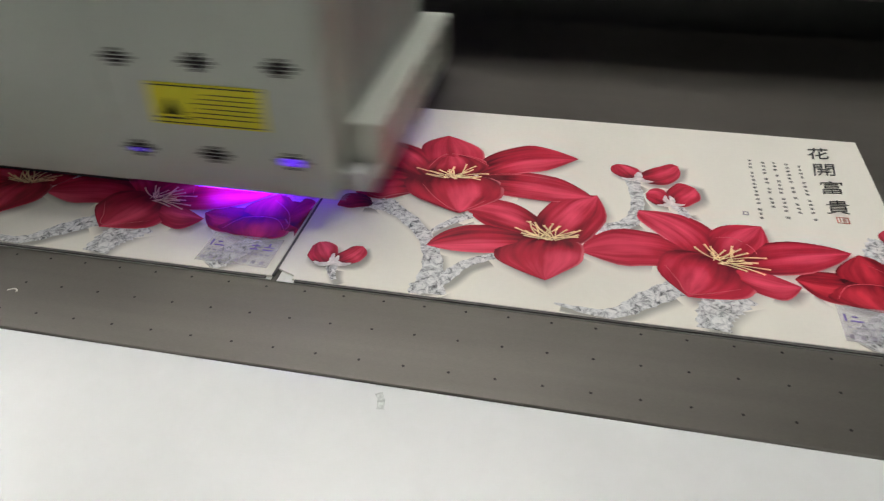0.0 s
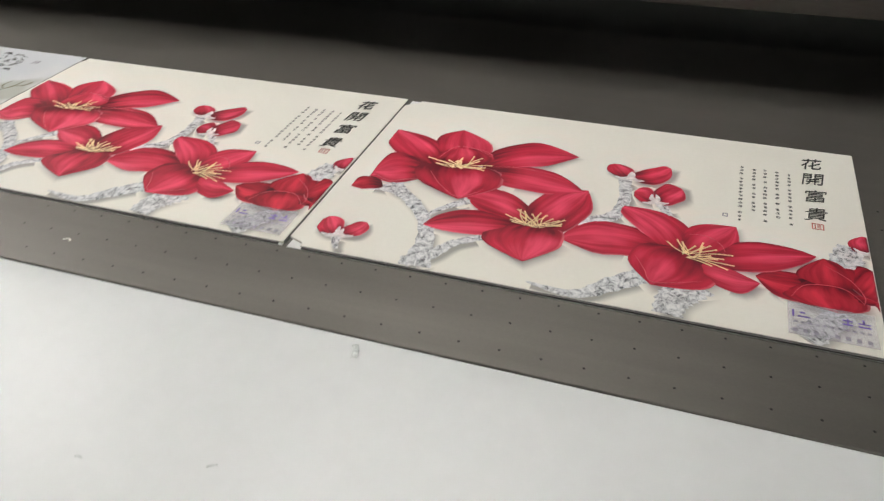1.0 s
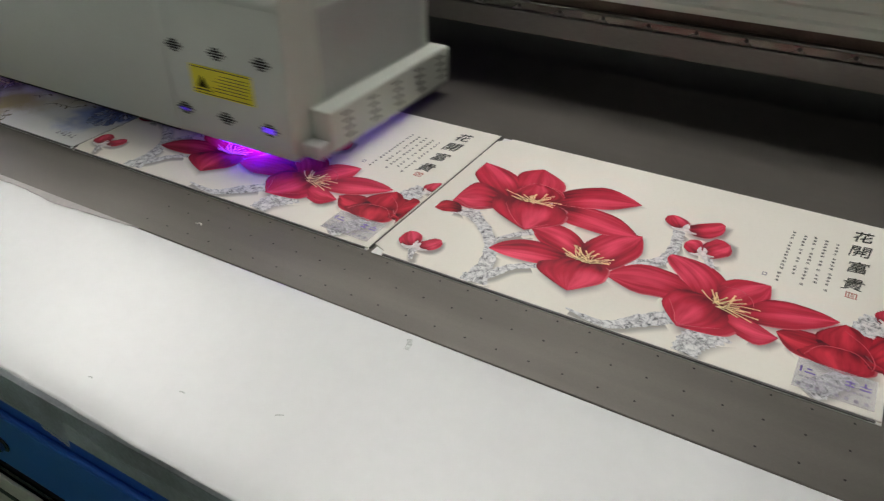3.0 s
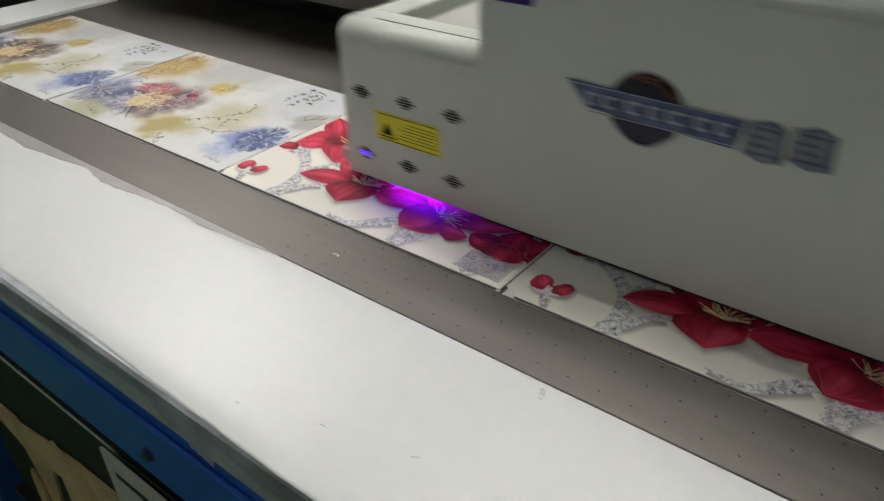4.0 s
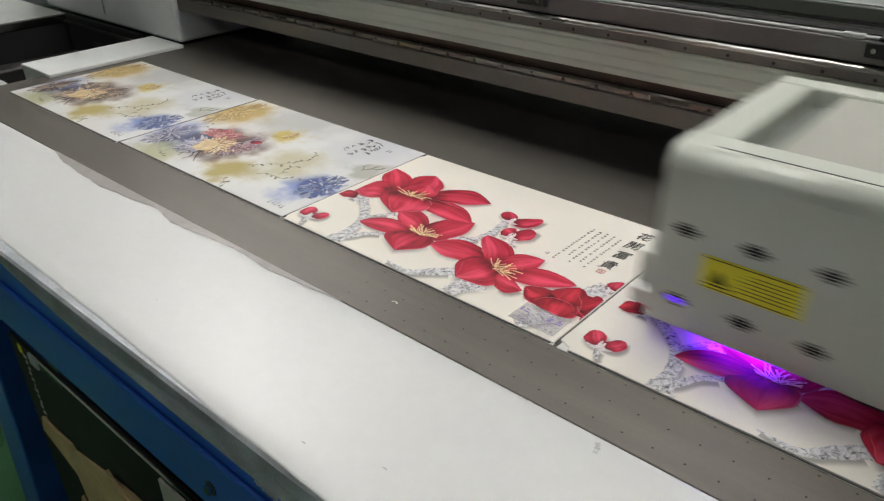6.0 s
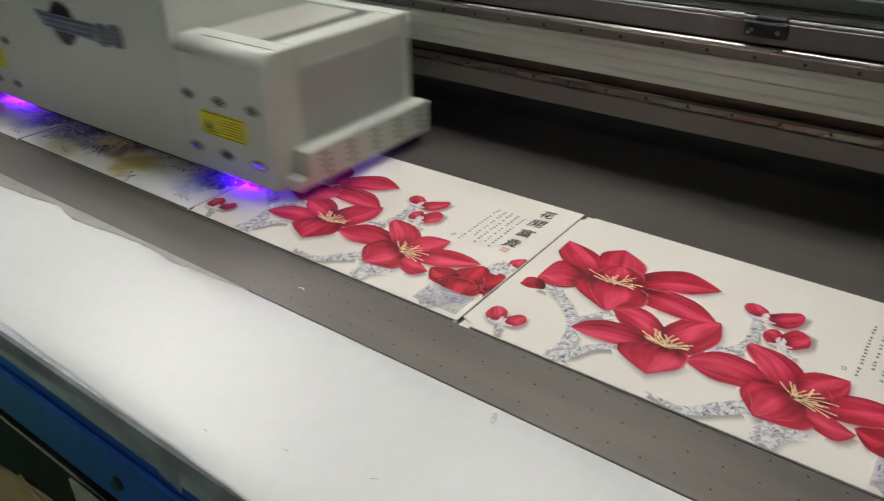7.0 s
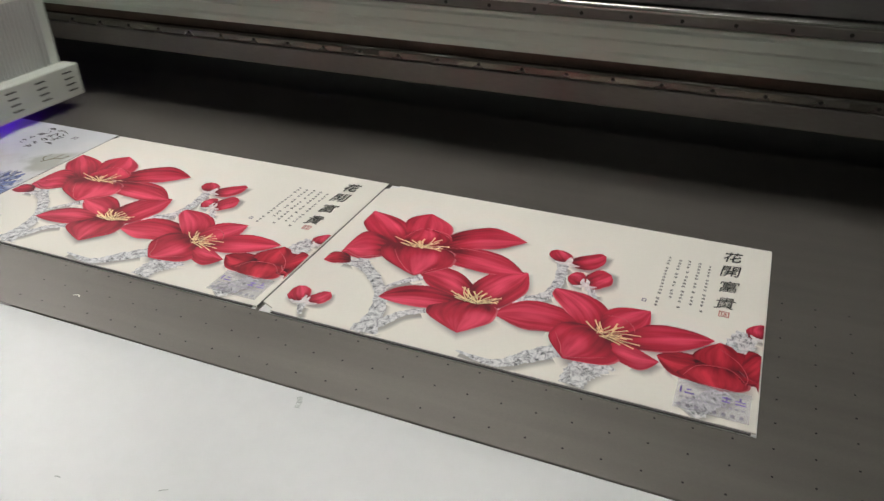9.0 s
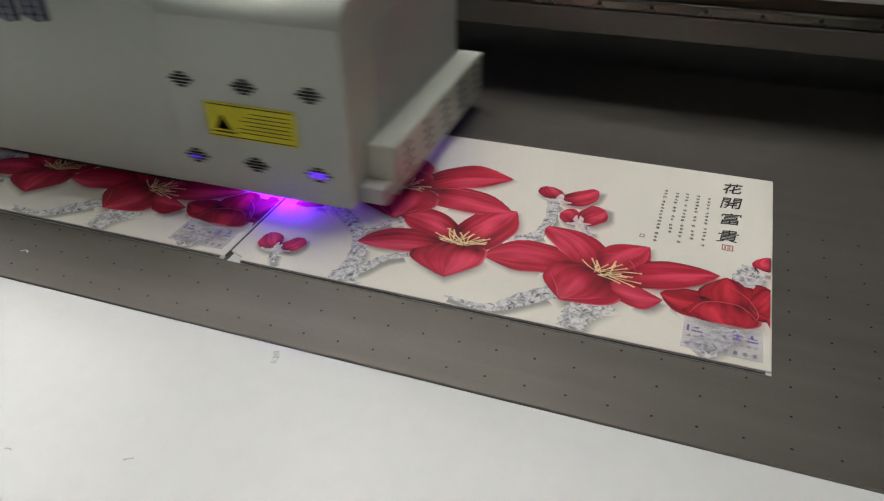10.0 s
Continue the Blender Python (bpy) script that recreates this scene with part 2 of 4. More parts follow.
M_PLUM = mat_island("plum_petal_ink", [(0.0, (0.34, 0.10, 0.12)), (0.3, (0.58, 0.40, 0.38)), (0.55, (0.22, 0.09, 0.20)), (0.8, (0.50, 0.42, 0.52)), (1.0, (0.50, 0.20, 0.20))])
M_CREAMGOLD = mat_island("cream_gold_ink", [(0.0, (0.80, 0.66, 0.42)), (0.40, (0.74, 0.52, 0.26)), (0.60, (0.52, 0.26, 0.12)), (0.75, (0.82, 0.72, 0.52)), (1.0, (0.66, 0.44, 0.18))])
M_GOLD = mat_island("gold_ink", [(0.0, (0.62, 0.40, 0.09)), (0.40, (0.76, 0.58, 0.26)), (0.65, (0.42, 0.24, 0.05)), (1.0, (0.80, 0.66, 0.38))])
M_BLUEINK = mat_island("blue_petal_ink", [(0.0, (0.08, 0.13, 0.42)), (0.28, (0.22, 0.30, 0.56)), (0.50, (0.58, 0.61, 0.70)), (0.72, (0.06, 0.09, 0.30)), (1.0, (0.16, 0.24, 0.52))])
M_MAUVE = mat_island("mauve_petal_ink", [(0.0, (0.30, 0.29, 0.44)), (0.35, (0.56, 0.53, 0.60)), (0.55, (0.16, 0.18, 0.38)), (0.80, (0.50, 0.50, 0.60)), (1.0, (0.30, 0.30, 0.42))])


M_ROSE = mat_island("rose_petal_ink", [(0.0, (0.36, 0.05, 0.06)), (0.4, (0.56, 0.16, 0.16)), (0.7, (0.66, 0.34, 0.32)), (1.0, (0.28, 0.03, 0.05))])
M_CREAMPETAL = mat("cream_petal_ink", (0.66, 0.51, 0.28), 0.5, 0, 0.18, 0.06, 60, 300, 0)


def mat_wash():
    """Pale ground of the flower tile with soft washes of coloured ink."""
    ground = (0.72, 0.72, 0.71)
    m = mat("washed_glaze", ground, 0.42, 0, 0.03, 0.01, 6, 200, 0.012)
    nt = m.node_tree
    b = nt.nodes["Principled BSDF"]
    tc = nt.nodes.new("ShaderNodeTexCoord")
    nz = nt.nodes.new("ShaderNodeTexNoise")
    nz.inputs["Scale"].default_value, nz.inputs["Detail"].default_value = 18, 5
    nt.links.new(tc.outputs["Object"], nz.inputs["Vector"])
    last = b.inputs["Base Color"].links[0].from_socket
    washes = [((0.22, 0.37), 0.17, (0.50, 0.50, 0.49)), ((0.50, 0.36), 0.16, (0.62, 0.63, 0.66)), ((0.05, 0.30), 0.12, (0.50, 0.34, 0.08)), ((0.33, 0.07), 0.085, (0.40, 0.31, 0.05)), ((0.05, 0.12), 0.10, (0.20, 0.24, 0.46)),
              ((0.28, 0.28), 0.06, (0.60, 0.46, 0.07)), ((0.53, 0.11), 0.085, (0.16, 0.24, 0.56)), ((0.20, 0.15), 0.13, (0.36, 0.22, 0.18)), ((0.21, 0.15), 0.115, (0.05, 0.025, 0.025)),
              ((0.12, 0.03), 0.10, (0.44, 0.44, 0.26)), ((0.42, 0.17), 0.11, (0.56, 0.52, 0.36)), ((0.57, 0.25), 0.06, (0.44, 0.45, 0.40)), ((0.05, 0.10), 0.05, (0.04, 0.04, 0.12)), ((0.545, 0.12), 0.05, (0.04, 0.06, 0.28)), ((0.125, 0.12), 0.085, (0.05, 0.06, 0.15))]
    for (cx, cy), rad, col in washes:
        d = nt.nodes.new("ShaderNodeVectorMath")
        d.operation = "DISTANCE"
        d.inputs[1].default_value = (cx, cy, 0)
        nt.links.new(tc.outputs["Object"], d.inputs[0])
        w = nt.nodes.new("ShaderNodeMath")
        w.operation = "MULTIPLY_ADD"
        w.inputs[1].default_value = 0.13
        nt.links.new(nz.outputs["Fac"], w.inputs[0])
        nt.links.new(d.outputs["Value"], w.inputs[2])
        mr = nt.nodes.new("ShaderNodeMapRange")
        mr.interpolation_type = "SMOOTHSTEP"
        mr.inputs["From Min"].default_value, mr.inputs["From Max"].default_value = 0.065 + rad * 0.3, 0.065 + rad
        mr.inputs["To Min"].default_value, mr.inputs["To Max"].default_value = 0.92, 0.0
        nt.links.new(w.outputs[0], mr.inputs["Value"])
        mx = nt.nodes.new("ShaderNodeMix")
        mx.data_type = "RGBA"
        mx.inputs["B"].default_value = (0, 0, 0, 1)
        mx.inputs[7].default_value = (*col, 1)
        nt.links.new(mr.outputs[0], mx.inputs[0])
        nt.links.new(last, mx.inputs[6])
        last = mx.outputs[2]
    nt.links.new(last, b.inputs["Base Color"])
    return m


M_WASH = mat_wash()
M_BROWN = mat_island("muted_petal_ink", [(0.0, (0.34, 0.22, 0.14)), (0.35, (0.60, 0.46, 0.32)), (0.55, (0.12, 0.07, 0.05)), (0.75, (0.05, 0.035, 0.03)), (1.0, (0.46, 0.38, 0.34))])


# ---------------------------------------------------------------- building helpers
def part(name, bm, material, parent=None, label="", smooth=False):
    me = bpy.data.meshes.new(name)
    bm.normal_update()
    bm.to_mesh(me)
    bm.free()
    me.materials.append(material)
    if smooth:
        for p in me.polygons:
            p.use_smooth = True
    ob = new(name, me)
    if parent is not None:
        ob.parent = parent
    if label:
        ob["label"] = label
    return ob


def thing(name, label, category, at=None, group="", kind=""):
    ob = new(name)
    ob.empty_display_size = 0.05
    if at is not None:
        ob.matrix_basis = at
    return tagged(ob, label, category, group, kind)


def box(x0, x1, y0, y1, z0, z1, bevel=0.0, seg=2, bm=None):
    bm2 = bmesh.new()
    bmesh.ops.create_cube(bm2, size=1.0)
    for v in bm2.verts:
        v.co = Vector(((x0 + x1) / 2 + v.co.x * (x1 - x0), (y0 + y1) / 2 + v.co.y * (y1 - y0), (z0 + z1) / 2 + v.co.z * (z1 - z0)))
    if bevel:
        bmesh.ops.bevel(bm2, geom=bm2.edges[:], offset=bevel, segments=seg, affect="EDGES", profile=0.5)
    if bm is None:
        return bm2
    me = bpy.data.meshes.new("tmp")
    bm2.to_mesh(me)
    bm2.free()
    bm.from_mesh(me)
    bpy.data.meshes.remove(me)
    return bm


def cyl(p, q, r, seg=12, bm=None):
    bm = bm or bmesh.new()
    p, q = Vector(p), Vector(q)
    m = Matrix.Translation((p + q) / 2) @ (q - p).to_track_quat("Z", "Y").to_matrix().to_4x4()
    bmesh.ops.create_cone(bm, cap_ends=True, segments=seg, radius1=r, radius2=r, depth=(q - p).length, matrix=m)
    return bm


def prism(outline, y0, y1, bevel=0.0, seg=3, sel=None):
    """A solid whose section, in x and z, is the outline, from y0 to y1."""
    bm = bmesh.new()
    front = [bm.verts.new((x, y0, z)) for x, z in outline]
    back = [bm.verts.new((x, y1, z)) for x, z in outline]
    bm.faces.new(front)
    bm.faces.new(back[::-1])
    n = len(outline)
    for i in range(n):
        bm.faces.new((front[i], back[i], back[(i + 1) % n], front[(i + 1) % n]))
    bmesh.ops.recalc_face_normals(bm, faces=bm.faces[:])
    if bevel:
        edges = [e for e in bm.edges if sel is None or sel(e)]
        bmesh.ops.bevel(bm, geom=edges, offset=bevel, segments=seg, affect="EDGES", profile=0.5)
    return bm


# ---------------------------------------------------------------- setting
def setting():
    bm = box(-9, 8, -8, 6, FLOOR - 0.2, FLOOR)
    tagged(part("floor", bm, M_FLOOR), "glossy green painted workshop floor", "floor", kind="structure")
    for n, a in (("wall_north", (-9, 8, 6.0, 6.2, FLOOR, 3.4)), ("wall_south", (-9, 8, -8.2, -8.0, FLOOR, 3.4)),
                 ("wall_west", (-9.2, -9, -8, 6, FLOOR, 3.4)), ("wall_east", (8, 8.2, -8, 6, FLOOR, 3.4))):
        tagged(part(n, box(*a), M_WALL), "plain grey plastered workshop wall", "wall", kind="structure")
    tagged(part("ceiling", box(-9.2, 8.2, -8.2, 6.2, 3.4, 3.6), M_WALL), "plain pale workshop ceiling", "ceiling", kind="structure")


def ceiling_light(at, rows):
    e = thing("ceiling_light", "long white ceiling batten with fluorescent tubes; the southern ones are added fill", "ceiling light", pose(*at), "ceiling battens")
    part("housing", box(-0.75, 0.75, min(rows) - 0.06, max(rows) + 0.06, 0.03, 0.10, 0.008), M_WHITE, e)
    part("stem", cyl((-0.5, 0, 0.1), (-0.5, 0, 0.3), 0.008), M_WHITE, e)
    part("stem", cyl((0.5, 0, 0.1), (0.5, 0, 0.3), 0.008), M_WHITE, e)
    for y in rows:
        part("tube", cyl((-0.72, y, 0.0), (0.72, y, 0.0), 0.022, 16), M_TUBE, e, "glowing white tube", True)
    return e


# ---------------------------------------------------------------- printer frame
BX0, BX1, BY0, BY1 = -1.93, 1.35, -0.1143, 1.45


def print_bed():
    e = thing("print_bed", "grey brushed steel vacuum print bed with small holes", "print bed")
    part("bed_plate", box(BX0, BX1, BY0, BY1, BED - 0.012, BED, 0.0012, 1), M_BED, e)
    part("bed_core", box(BX0 + 0.01, BX1 - 0.01, BY0 + 0.01, BY1 - 0.01, BED - 0.07, BED - 0.0125), M_DARK, e)
    base = None
    for j in range(14):
        y = -0.091 + 0.04 * j
        for i in range(80):
            x = 0.018 + 0.04 * (i - 46)
            if x < BX0 + 0.02 or x > BX1 - 0.02:
                continue
            if -1.82 < x < 0.595 and 0.004 < y < 0.385:
                continue
            if not (-0.35 < x < 0.95 and y < 0.0 or 0.6 < x < 0.95 and y < 0.3):
                continue
            if base is None:
                bm = bmesh.new()
                bmesh.ops.create_circle(bm, cap_ends=True, segments=10, radius=0.0014)
                base = part("hole", bm, M_HOLE, e, "small black suction hole")
            else:
                o = new("hole", base.data)
                o.parent = e
                o.location = (x, y, BED + 0.0004)
                continue
            base.location = (x, y, BED + 0.0004)


def machine_frame():
    e = thing("machine_frame", "blue painted steel frame under the print table", "machine frame")
    part("front_beam", box(-2.0, 1.5, -0.386, -0.300, 0.655, 0.818, 0.010, 3), M_BLUE, e)
    part("beam_lip", box(-2.0, 1.5, -0.396, -0.3865, 0.655, 0.766, 0.004), M_BLUE, e)
    part("rear_beam", box(-2.0, 1.5, 1.3, 1.4, 0.63, 0.78, 0.008), M_BLUE, e)
    for x in (-1.325, 1.2):
        for y in (-0.394, 1.3):
            top = 0.655 if y < 0 else 0.63
            bm = prism([(x, top), (x + 0.13, top), (x - 0.015, FLOOR + 0.02), (x - 0.145, FLOOR + 0.02)], y, y + 0.11, 0.006, 2)
            part("leg", bm, M_BLUE, e)
            part("foot", cyl((x - 0.08, y + 0.055, FLOOR), (x - 0.08, y + 0.055, FLOOR + 0.02), 0.07, 20), M_BLACK, e)
    part("side_beam", box(-1.31, -1.21, -0.284, 1.3, 0.57, 0.645, 0.006), M_BLUE, e)
    part("side_beam", box(1.22, 1.32, -0.284, 1.3, 0.57, 0.645, 0.006), M_BLUE, e)
    for x in (-0.303, 0.30, 0.9):
        b = part("bolt", cyl((x, -0.3965, 0.705), (x, -0.404, 0.705), 0.008, 6), M_RAIL, e, "bright hexagonal bolt head")
        part("washer", cyl((x, -0.3962, 0.705), (x, -0.3975, 0.705), 0.012, 18), M_DARK, b)


def front_table():
    e = thing("front_table", "white film-covered table board in front of the print bed", "table board")
    bm = bmesh.new()
    rows = []
    for x in np.linspace(-1.918, 1.6, 90):
        corner = 0.03 * max(0.0, (-1.88 - x) / 0.04) ** 2
        yb = -0.1168 - corner
        yf = -0.3925 + 0.020 * max(0.0, -x) + 0.0006 * math.sin(7 * x) + 0.0005 * math.sin(31 * x) + 0.0004 * math.sin(83 * x) + corner
        prof = [(yb, BED + 0.0004), (yb - 0.003, BED + 0.0018)]
        for k in range(1, 9):
            prof.append((yb + (yf - yb) * k / 9, BED + 0.0018 + 0.0005 * math.sin(3.1 * x + k)))
        prof += [(yf + 0.004, BED + 0.0014), (yf + 0.001, BED + 0.0006), (yf, BED - 0.0006)]
        rows.append([bm.verts.new((x, y, z)) for y, z in prof])
    for a, b in zip(rows, rows[1:]):
        for i in range(len(a) - 1):
            bm.faces.new((a[i], a[i + 1], b[i + 1], b[i]))
    bmesh.ops.recalc_face_normals(bm, faces=bm.faces[:])
    if sum(f.normal.z for f in bm.faces) < 0:
        bmesh.ops.reverse_faces(bm, faces=bm.faces[:])
    part("white_film", bm, M_SHEET, e, "glossy white film", True)
    # the board's front edge grows deeper towards the parking side
    bm = bmesh.new()
    v = []
    for x, low in ((-1.93, 0.845), (-1.02, 0.836), (-0.80, 0.816), (-0.62, 0.804), (-0.30, 0.799), (0.2, 0.796), (1.6, 0.796)):
        yf = -0.3935
        v.append([bm.verts.new(c) for c in ((x, yf, BED - 0.006), (x, yf, low), (x, -0.3875, low), (x, -0.3875, 0.8185), (x, -0.1178, 0.8185), (x, -0.1178, BED - 0.001), (x, yf + 0.004, BED - 0.001))])
    for a, b in zip(v, v[1:]):
        for i in range(7):
            bm.faces.new((a[i], a[(i + 1) % 7], b[(i + 1) % 7], b[i]))
    bm.faces.new(v[0][::-1])
    bm.faces.new(v[-1])
    bmesh.ops.recalc_face_normals(bm, faces=bm.faces[:])
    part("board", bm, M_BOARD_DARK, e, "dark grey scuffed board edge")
    # grey cloth tape along the board's front, its lower edge torn
    for a, b, spans in ((-1.93, -0.253, ((-1.93, 0.848), (-1.0, 0.842), (-0.70, 0.820), (-0.45, 0.824), (-0.334, 0.834), (-0.253, 0.832))),
                        (-0.2525, -0.142, ((-0.2525, 0.808), (-0.20, 0.801), (-0.178, 0.7985), (-0.142, 0.792))),
                        (-0.1415, 1.6, ((-0.1415, 0.832), (-0.06, 0.818), (0.02, 0.824), (0.5, 0.826), (1.6, 0.826)))):
        n = max(8, int((b - a) * 60))
        bm = bmesh.new()
        up, dn = [], []
        for k in range(n + 1):
            x = a + (b - a) * k / n
            low = np.interp(x, [q[0] for q in spans], [q[1] for q in spans]) + 0.0009 * math.sin(47 * x) + 0.0006 * math.sin(131 * x)
            up.append(bm.verts.new((x, -0.3940, BED - 0.0062)))
            dn.append(bm.verts.new((x, -0.3943, low)))
        for k in range(n):
            bm.faces.new((dn[k], dn[k + 1], up[k + 1], up[k]))
        bmesh.ops.solidify(bm, geom=bm.faces[:], thickness=0.0004)
        part("edge_tape", bm, M_BOARD, e, "grey edge tape with a torn lower edge")
    bm = bmesh.new()
    up = [bm.verts.new((-0.186 + 0.044 * k / 8, -0.3949, 0.800 - 0.008 * k / 8)) for k in range(9)]
    dn = [bm.verts.new((-0.186 + 0.044 * k / 8, -0.3952, 0.797 - 0.008 * k / 8 - 0.002 * (k % 2))) for k in range(9)]
    for k in range(8):
        bm.faces.new((dn[k], dn[k + 1], up[k + 1], up[k]))
    bmesh.ops.solidify(bm, geom=bm.faces[:], thickness=0.0004)
    part("film_shred", bm, M_SHEET, e, "white torn shred of film")


def film_strip():
    """Worn strip of tape between film and bed, torn in three scallops."""
    bm = bmesh.new()
    n = 120
    rows = []
    for k in range(n + 1):
        x = -1.30 + 0.97 * k / n
        wide = np.interp(x, (-1.30, -1.215, -1.04, -0.95, -0.836, -0.766, -0.68, -0.597, -0.491, -0.388, -0.33), (0.0008, 0.019, 0.031, 0.024, 0.010, 0.026, 0.016, 0.008, 0.015, 0.006, 0.0008))
        y0 = -0.1172 - wide * (1 + 0.05 * math.sin(60 * x) + 0.03 * math.sin(170 * x))
        rows.append([bm.verts.new((x, y0, BED + 0.0028)), bm.verts.new((x, -0.1166, BED + 0.0028)), bm.verts.new((x, -0.1166, BED + 0.0022)), bm.verts.new((x, y0, BED + 0.0022))])
    for a, b in zip(rows, rows[1:]):
        for i in range(4):
            bm.faces.new((a[i], b[i], b[(i + 1) % 4], a[(i + 1) % 4]))
    bmesh.ops.recalc_face_normals(bm, faces=bm.faces[:])
    tagged(part("tape_strip", bm, M_TAPE), "worn pinkish-grey tape strip along the film's edge", "tape")


def rail_piece():
    """A short length of rail with its long edges rounded."""
    bm = box(-0.03995, 0.03995, -0.009, 0.0088, -0.009, 0.009)
    bmesh.ops.bevel(bm, geom=[ed for ed in bm.edges if abs(ed.verts[0].co.x - ed.verts[1].co.x) > 0.01], offset=0.004, segments=3, affect="EDGES", profile=0.5)
    return bm


def gantry():
    e = thing("gantry", "pale green and grey steel gantry beam with bright guide rails", "gantry")
    x0, x1, y = -2.95, 2.95, 0.60
    part("lower_plate", box(x0, x1, y, y + 0.30, 0.974, 1.014, 0.003), M_BEAM, e)
    part("rail_seat", box(x0, x1, y + 0.012, y + 0.30, 1.0142, 1.0525, 0.001, 1), M_RUST, e, "oily brown recess")
    rnd = random.Random(3)
    for k in range(72):
        xa = x0 - 0.04 + k * 0.08
        o = part("rail_segment", rail_piece(), M_OXIDE, e, "oxidised steel rail segment")
        o.matrix_basis = pose(xa + 0.1, y + 0.003, 1.025, rnd.uniform(-7, 9), 0, rnd.uniform(-0.5, 0.5))
    # grooved profile
    prof = [(y, 1.053), (y, 1.064), (y + 0.003, 1.069), (y + 0.003, 1.086), (y, 1.091), (y, 1.107), (y + 0.003, 1.112), (y + 0.003, 1.1185), (y + 0.30, 1.1185), (y + 0.30, 1.053)]
    bm = bmesh.new()
    a = [bm.verts.new((x0, p, q)) for p, q in prof]
    b = [bm.verts.new((x1, p, q)) for p, q in prof]
    for i in range(len(prof)):
        j = (i + 1) % len(prof)
        bm.faces.new((a[i], a[j], b[j], b[i]))
    bm.faces.new(a)
    bm.faces.new(b)
    bmesh.ops.recalc_face_normals(bm, faces=bm.faces[:])
    part("profile", bm, M_GREEN_ALU, e, "pale green grooved aluminium profile")
    part("upper_seat", box(x0, x1, y + 0.014, y + 0.30, 1.1187, 1.184, 0.001, 1), M_DARK, e)
    part("upper_face", box(x0, x1, y + 0.004, y + 0.0138, 1.150, 1.186, 0.001, 1), M_FACE, e, "grey machined rail face")
    part("upper_rail", box(x0, x1, y - 0.008, y + 0.0138, 1.122, 1.1395, 0.002, 2), M_BEAM, e, "dull steel guide rail")
    part("rail_crown", cyl((x0, y - 0.0015, 1.1415), (x1, y - 0.0015, 1.1415), 0.0065, 20), M_CROWN, e, "bright polished rail crown", True)
    part("belt_channel", box(x0, x1, y + 0.0142, y + 0.094, 1.1842, 1.1858), M_DARK, e)
    part("cover_lip", box(x0, x1, y + 0.095, y + 0.0995, 1.1842, 1.1925), M_DARK, e)
    part("lip_edge", box(x0, x1, y + 0.0925, y + 0.0948, 1.1862, 1.1886), M_COVER, e)
    part("cover", box(x0, x1, y + 0.0997, y + 0.42, 1.1928, 1.2182, 0.003), M_COVER, e, "dull green top cover")
    part("cover_sheet", box(x0, x1, y + 0.104, y + 0.42, 1.2184, 1.2215, 0.001, 1), M_COVER_TOP, e, "grey-white cover sheet")
    part("back_plate", box(x0 + 0.9, x1 - 0.9, y + 0.3002, y + 0.42, 0.90, 1.192, 0.004), M_DARK, e)
    part("cable", cyl((x0, y + 0.010, 1.190), (x1, y + 0.010, 1.190), 0.0032, 8), M_CABLE, e, "thin grey tensioned cable", True)
    part("belt", box(x0, x1, y + 0.045, y + 0.063, 1.1860, 1.1885), M_BLACK, e)
    hole = None
    for r, z, yy in (("lower", 1.025, y - 0.0072), ("upper", 1.1300, y - 0.0083)):
        for i in range(72):
            x = -2.81 + 0.08 * i + (0.0 if r == "lower" else 0.018)
            if hole is None:
                bm = bmesh.new()
                bmesh.ops.create_circle(bm, cap_ends=True, segments=10, radius=0.0033, matrix=Matrix.Rotation(radians(90), 4, "X"))
                hole = part("bolt_hole", bm, M_HOLE, e)
                o = hole
            else:
                o = new("bolt_hole", hole.data)
                o.parent = e
            o.location = (x, yy, z)
    for x in (0.176, -0.50):
        c = part("cable_clamp", box(x - 0.034, x + 0.034, y - 0.010, y + 0.0035, 1.163, 1.188, 0.003), M_BLACK, e, "small black cable clamp")
        for dx in (-0.021, 0.021):
            part("clamp_screw", cyl((x + dx, y - 0.0102, 1.175), (x + dx, y - 0.0125, 1.175), 0.0042, 12), M_RAIL, c)
        part("clamp_top", box(x - 0.020, x + 0.030, y - 0.002, y + 0.030, 1.1884, 1.195, 0.003), M_BLACK, c)
    for x in (0.118, -0.56):
        part("cable_tie", box(x - 0.017, x + 0.017, y + 0.004, y + 0.016, 1.1865, 1.1945, 0.002), M_CABLE, e, "pale cable lug")


def gantry_post(x0, x1, label):
    e = thing("gantry_post", label, "gantry post")
    part("cover", box(x0, x1, 0.585, 1.20, 0.868, 1.62, 0.012, 3), M_WHITE, e, "white sheet metal cover")
    part("shoe", box(x0 + 0.02, x1 - 0.02, 0.62, 1.15, 0.80, 0.8678, 0.004), M_DARK, e)
    part("column", box(x0 + 0.05, x1 - 0.05, 0.70, 1.10, FLOOR, 0.80, 0.01), M_BLUE, e)
    part("seam", box((x0 + x1) / 2 - 0.0015, (x0 + x1) / 2 + 0.0015, 0.5838, 0.590, 0.90, 1.58), M_DARK, e)


def side_cover():
    e = thing("side_cover", "white sheet metal cover beside the print bed", "cover")
    part("top_panel", box(-2.080, -1.885, 0.135, 0.584, 0.852, 0.868, 0.003), M_WHITE, e)
    part("front_panel", box(-2.080, -1.935, 0.138, 0.150, 0.56, 0.8518, 0.002), M_WHITE, e)
    part("side_panel", box(-2.080, -2.068, 0.1502, 0.584, 0.56, 0.8518, 0.002), M_WHITE, e)
    part("bracket", box(-2.06, -1.96, 0.20, 0.55, FLOOR, 0.56, 0.01), M_BLUE, e)


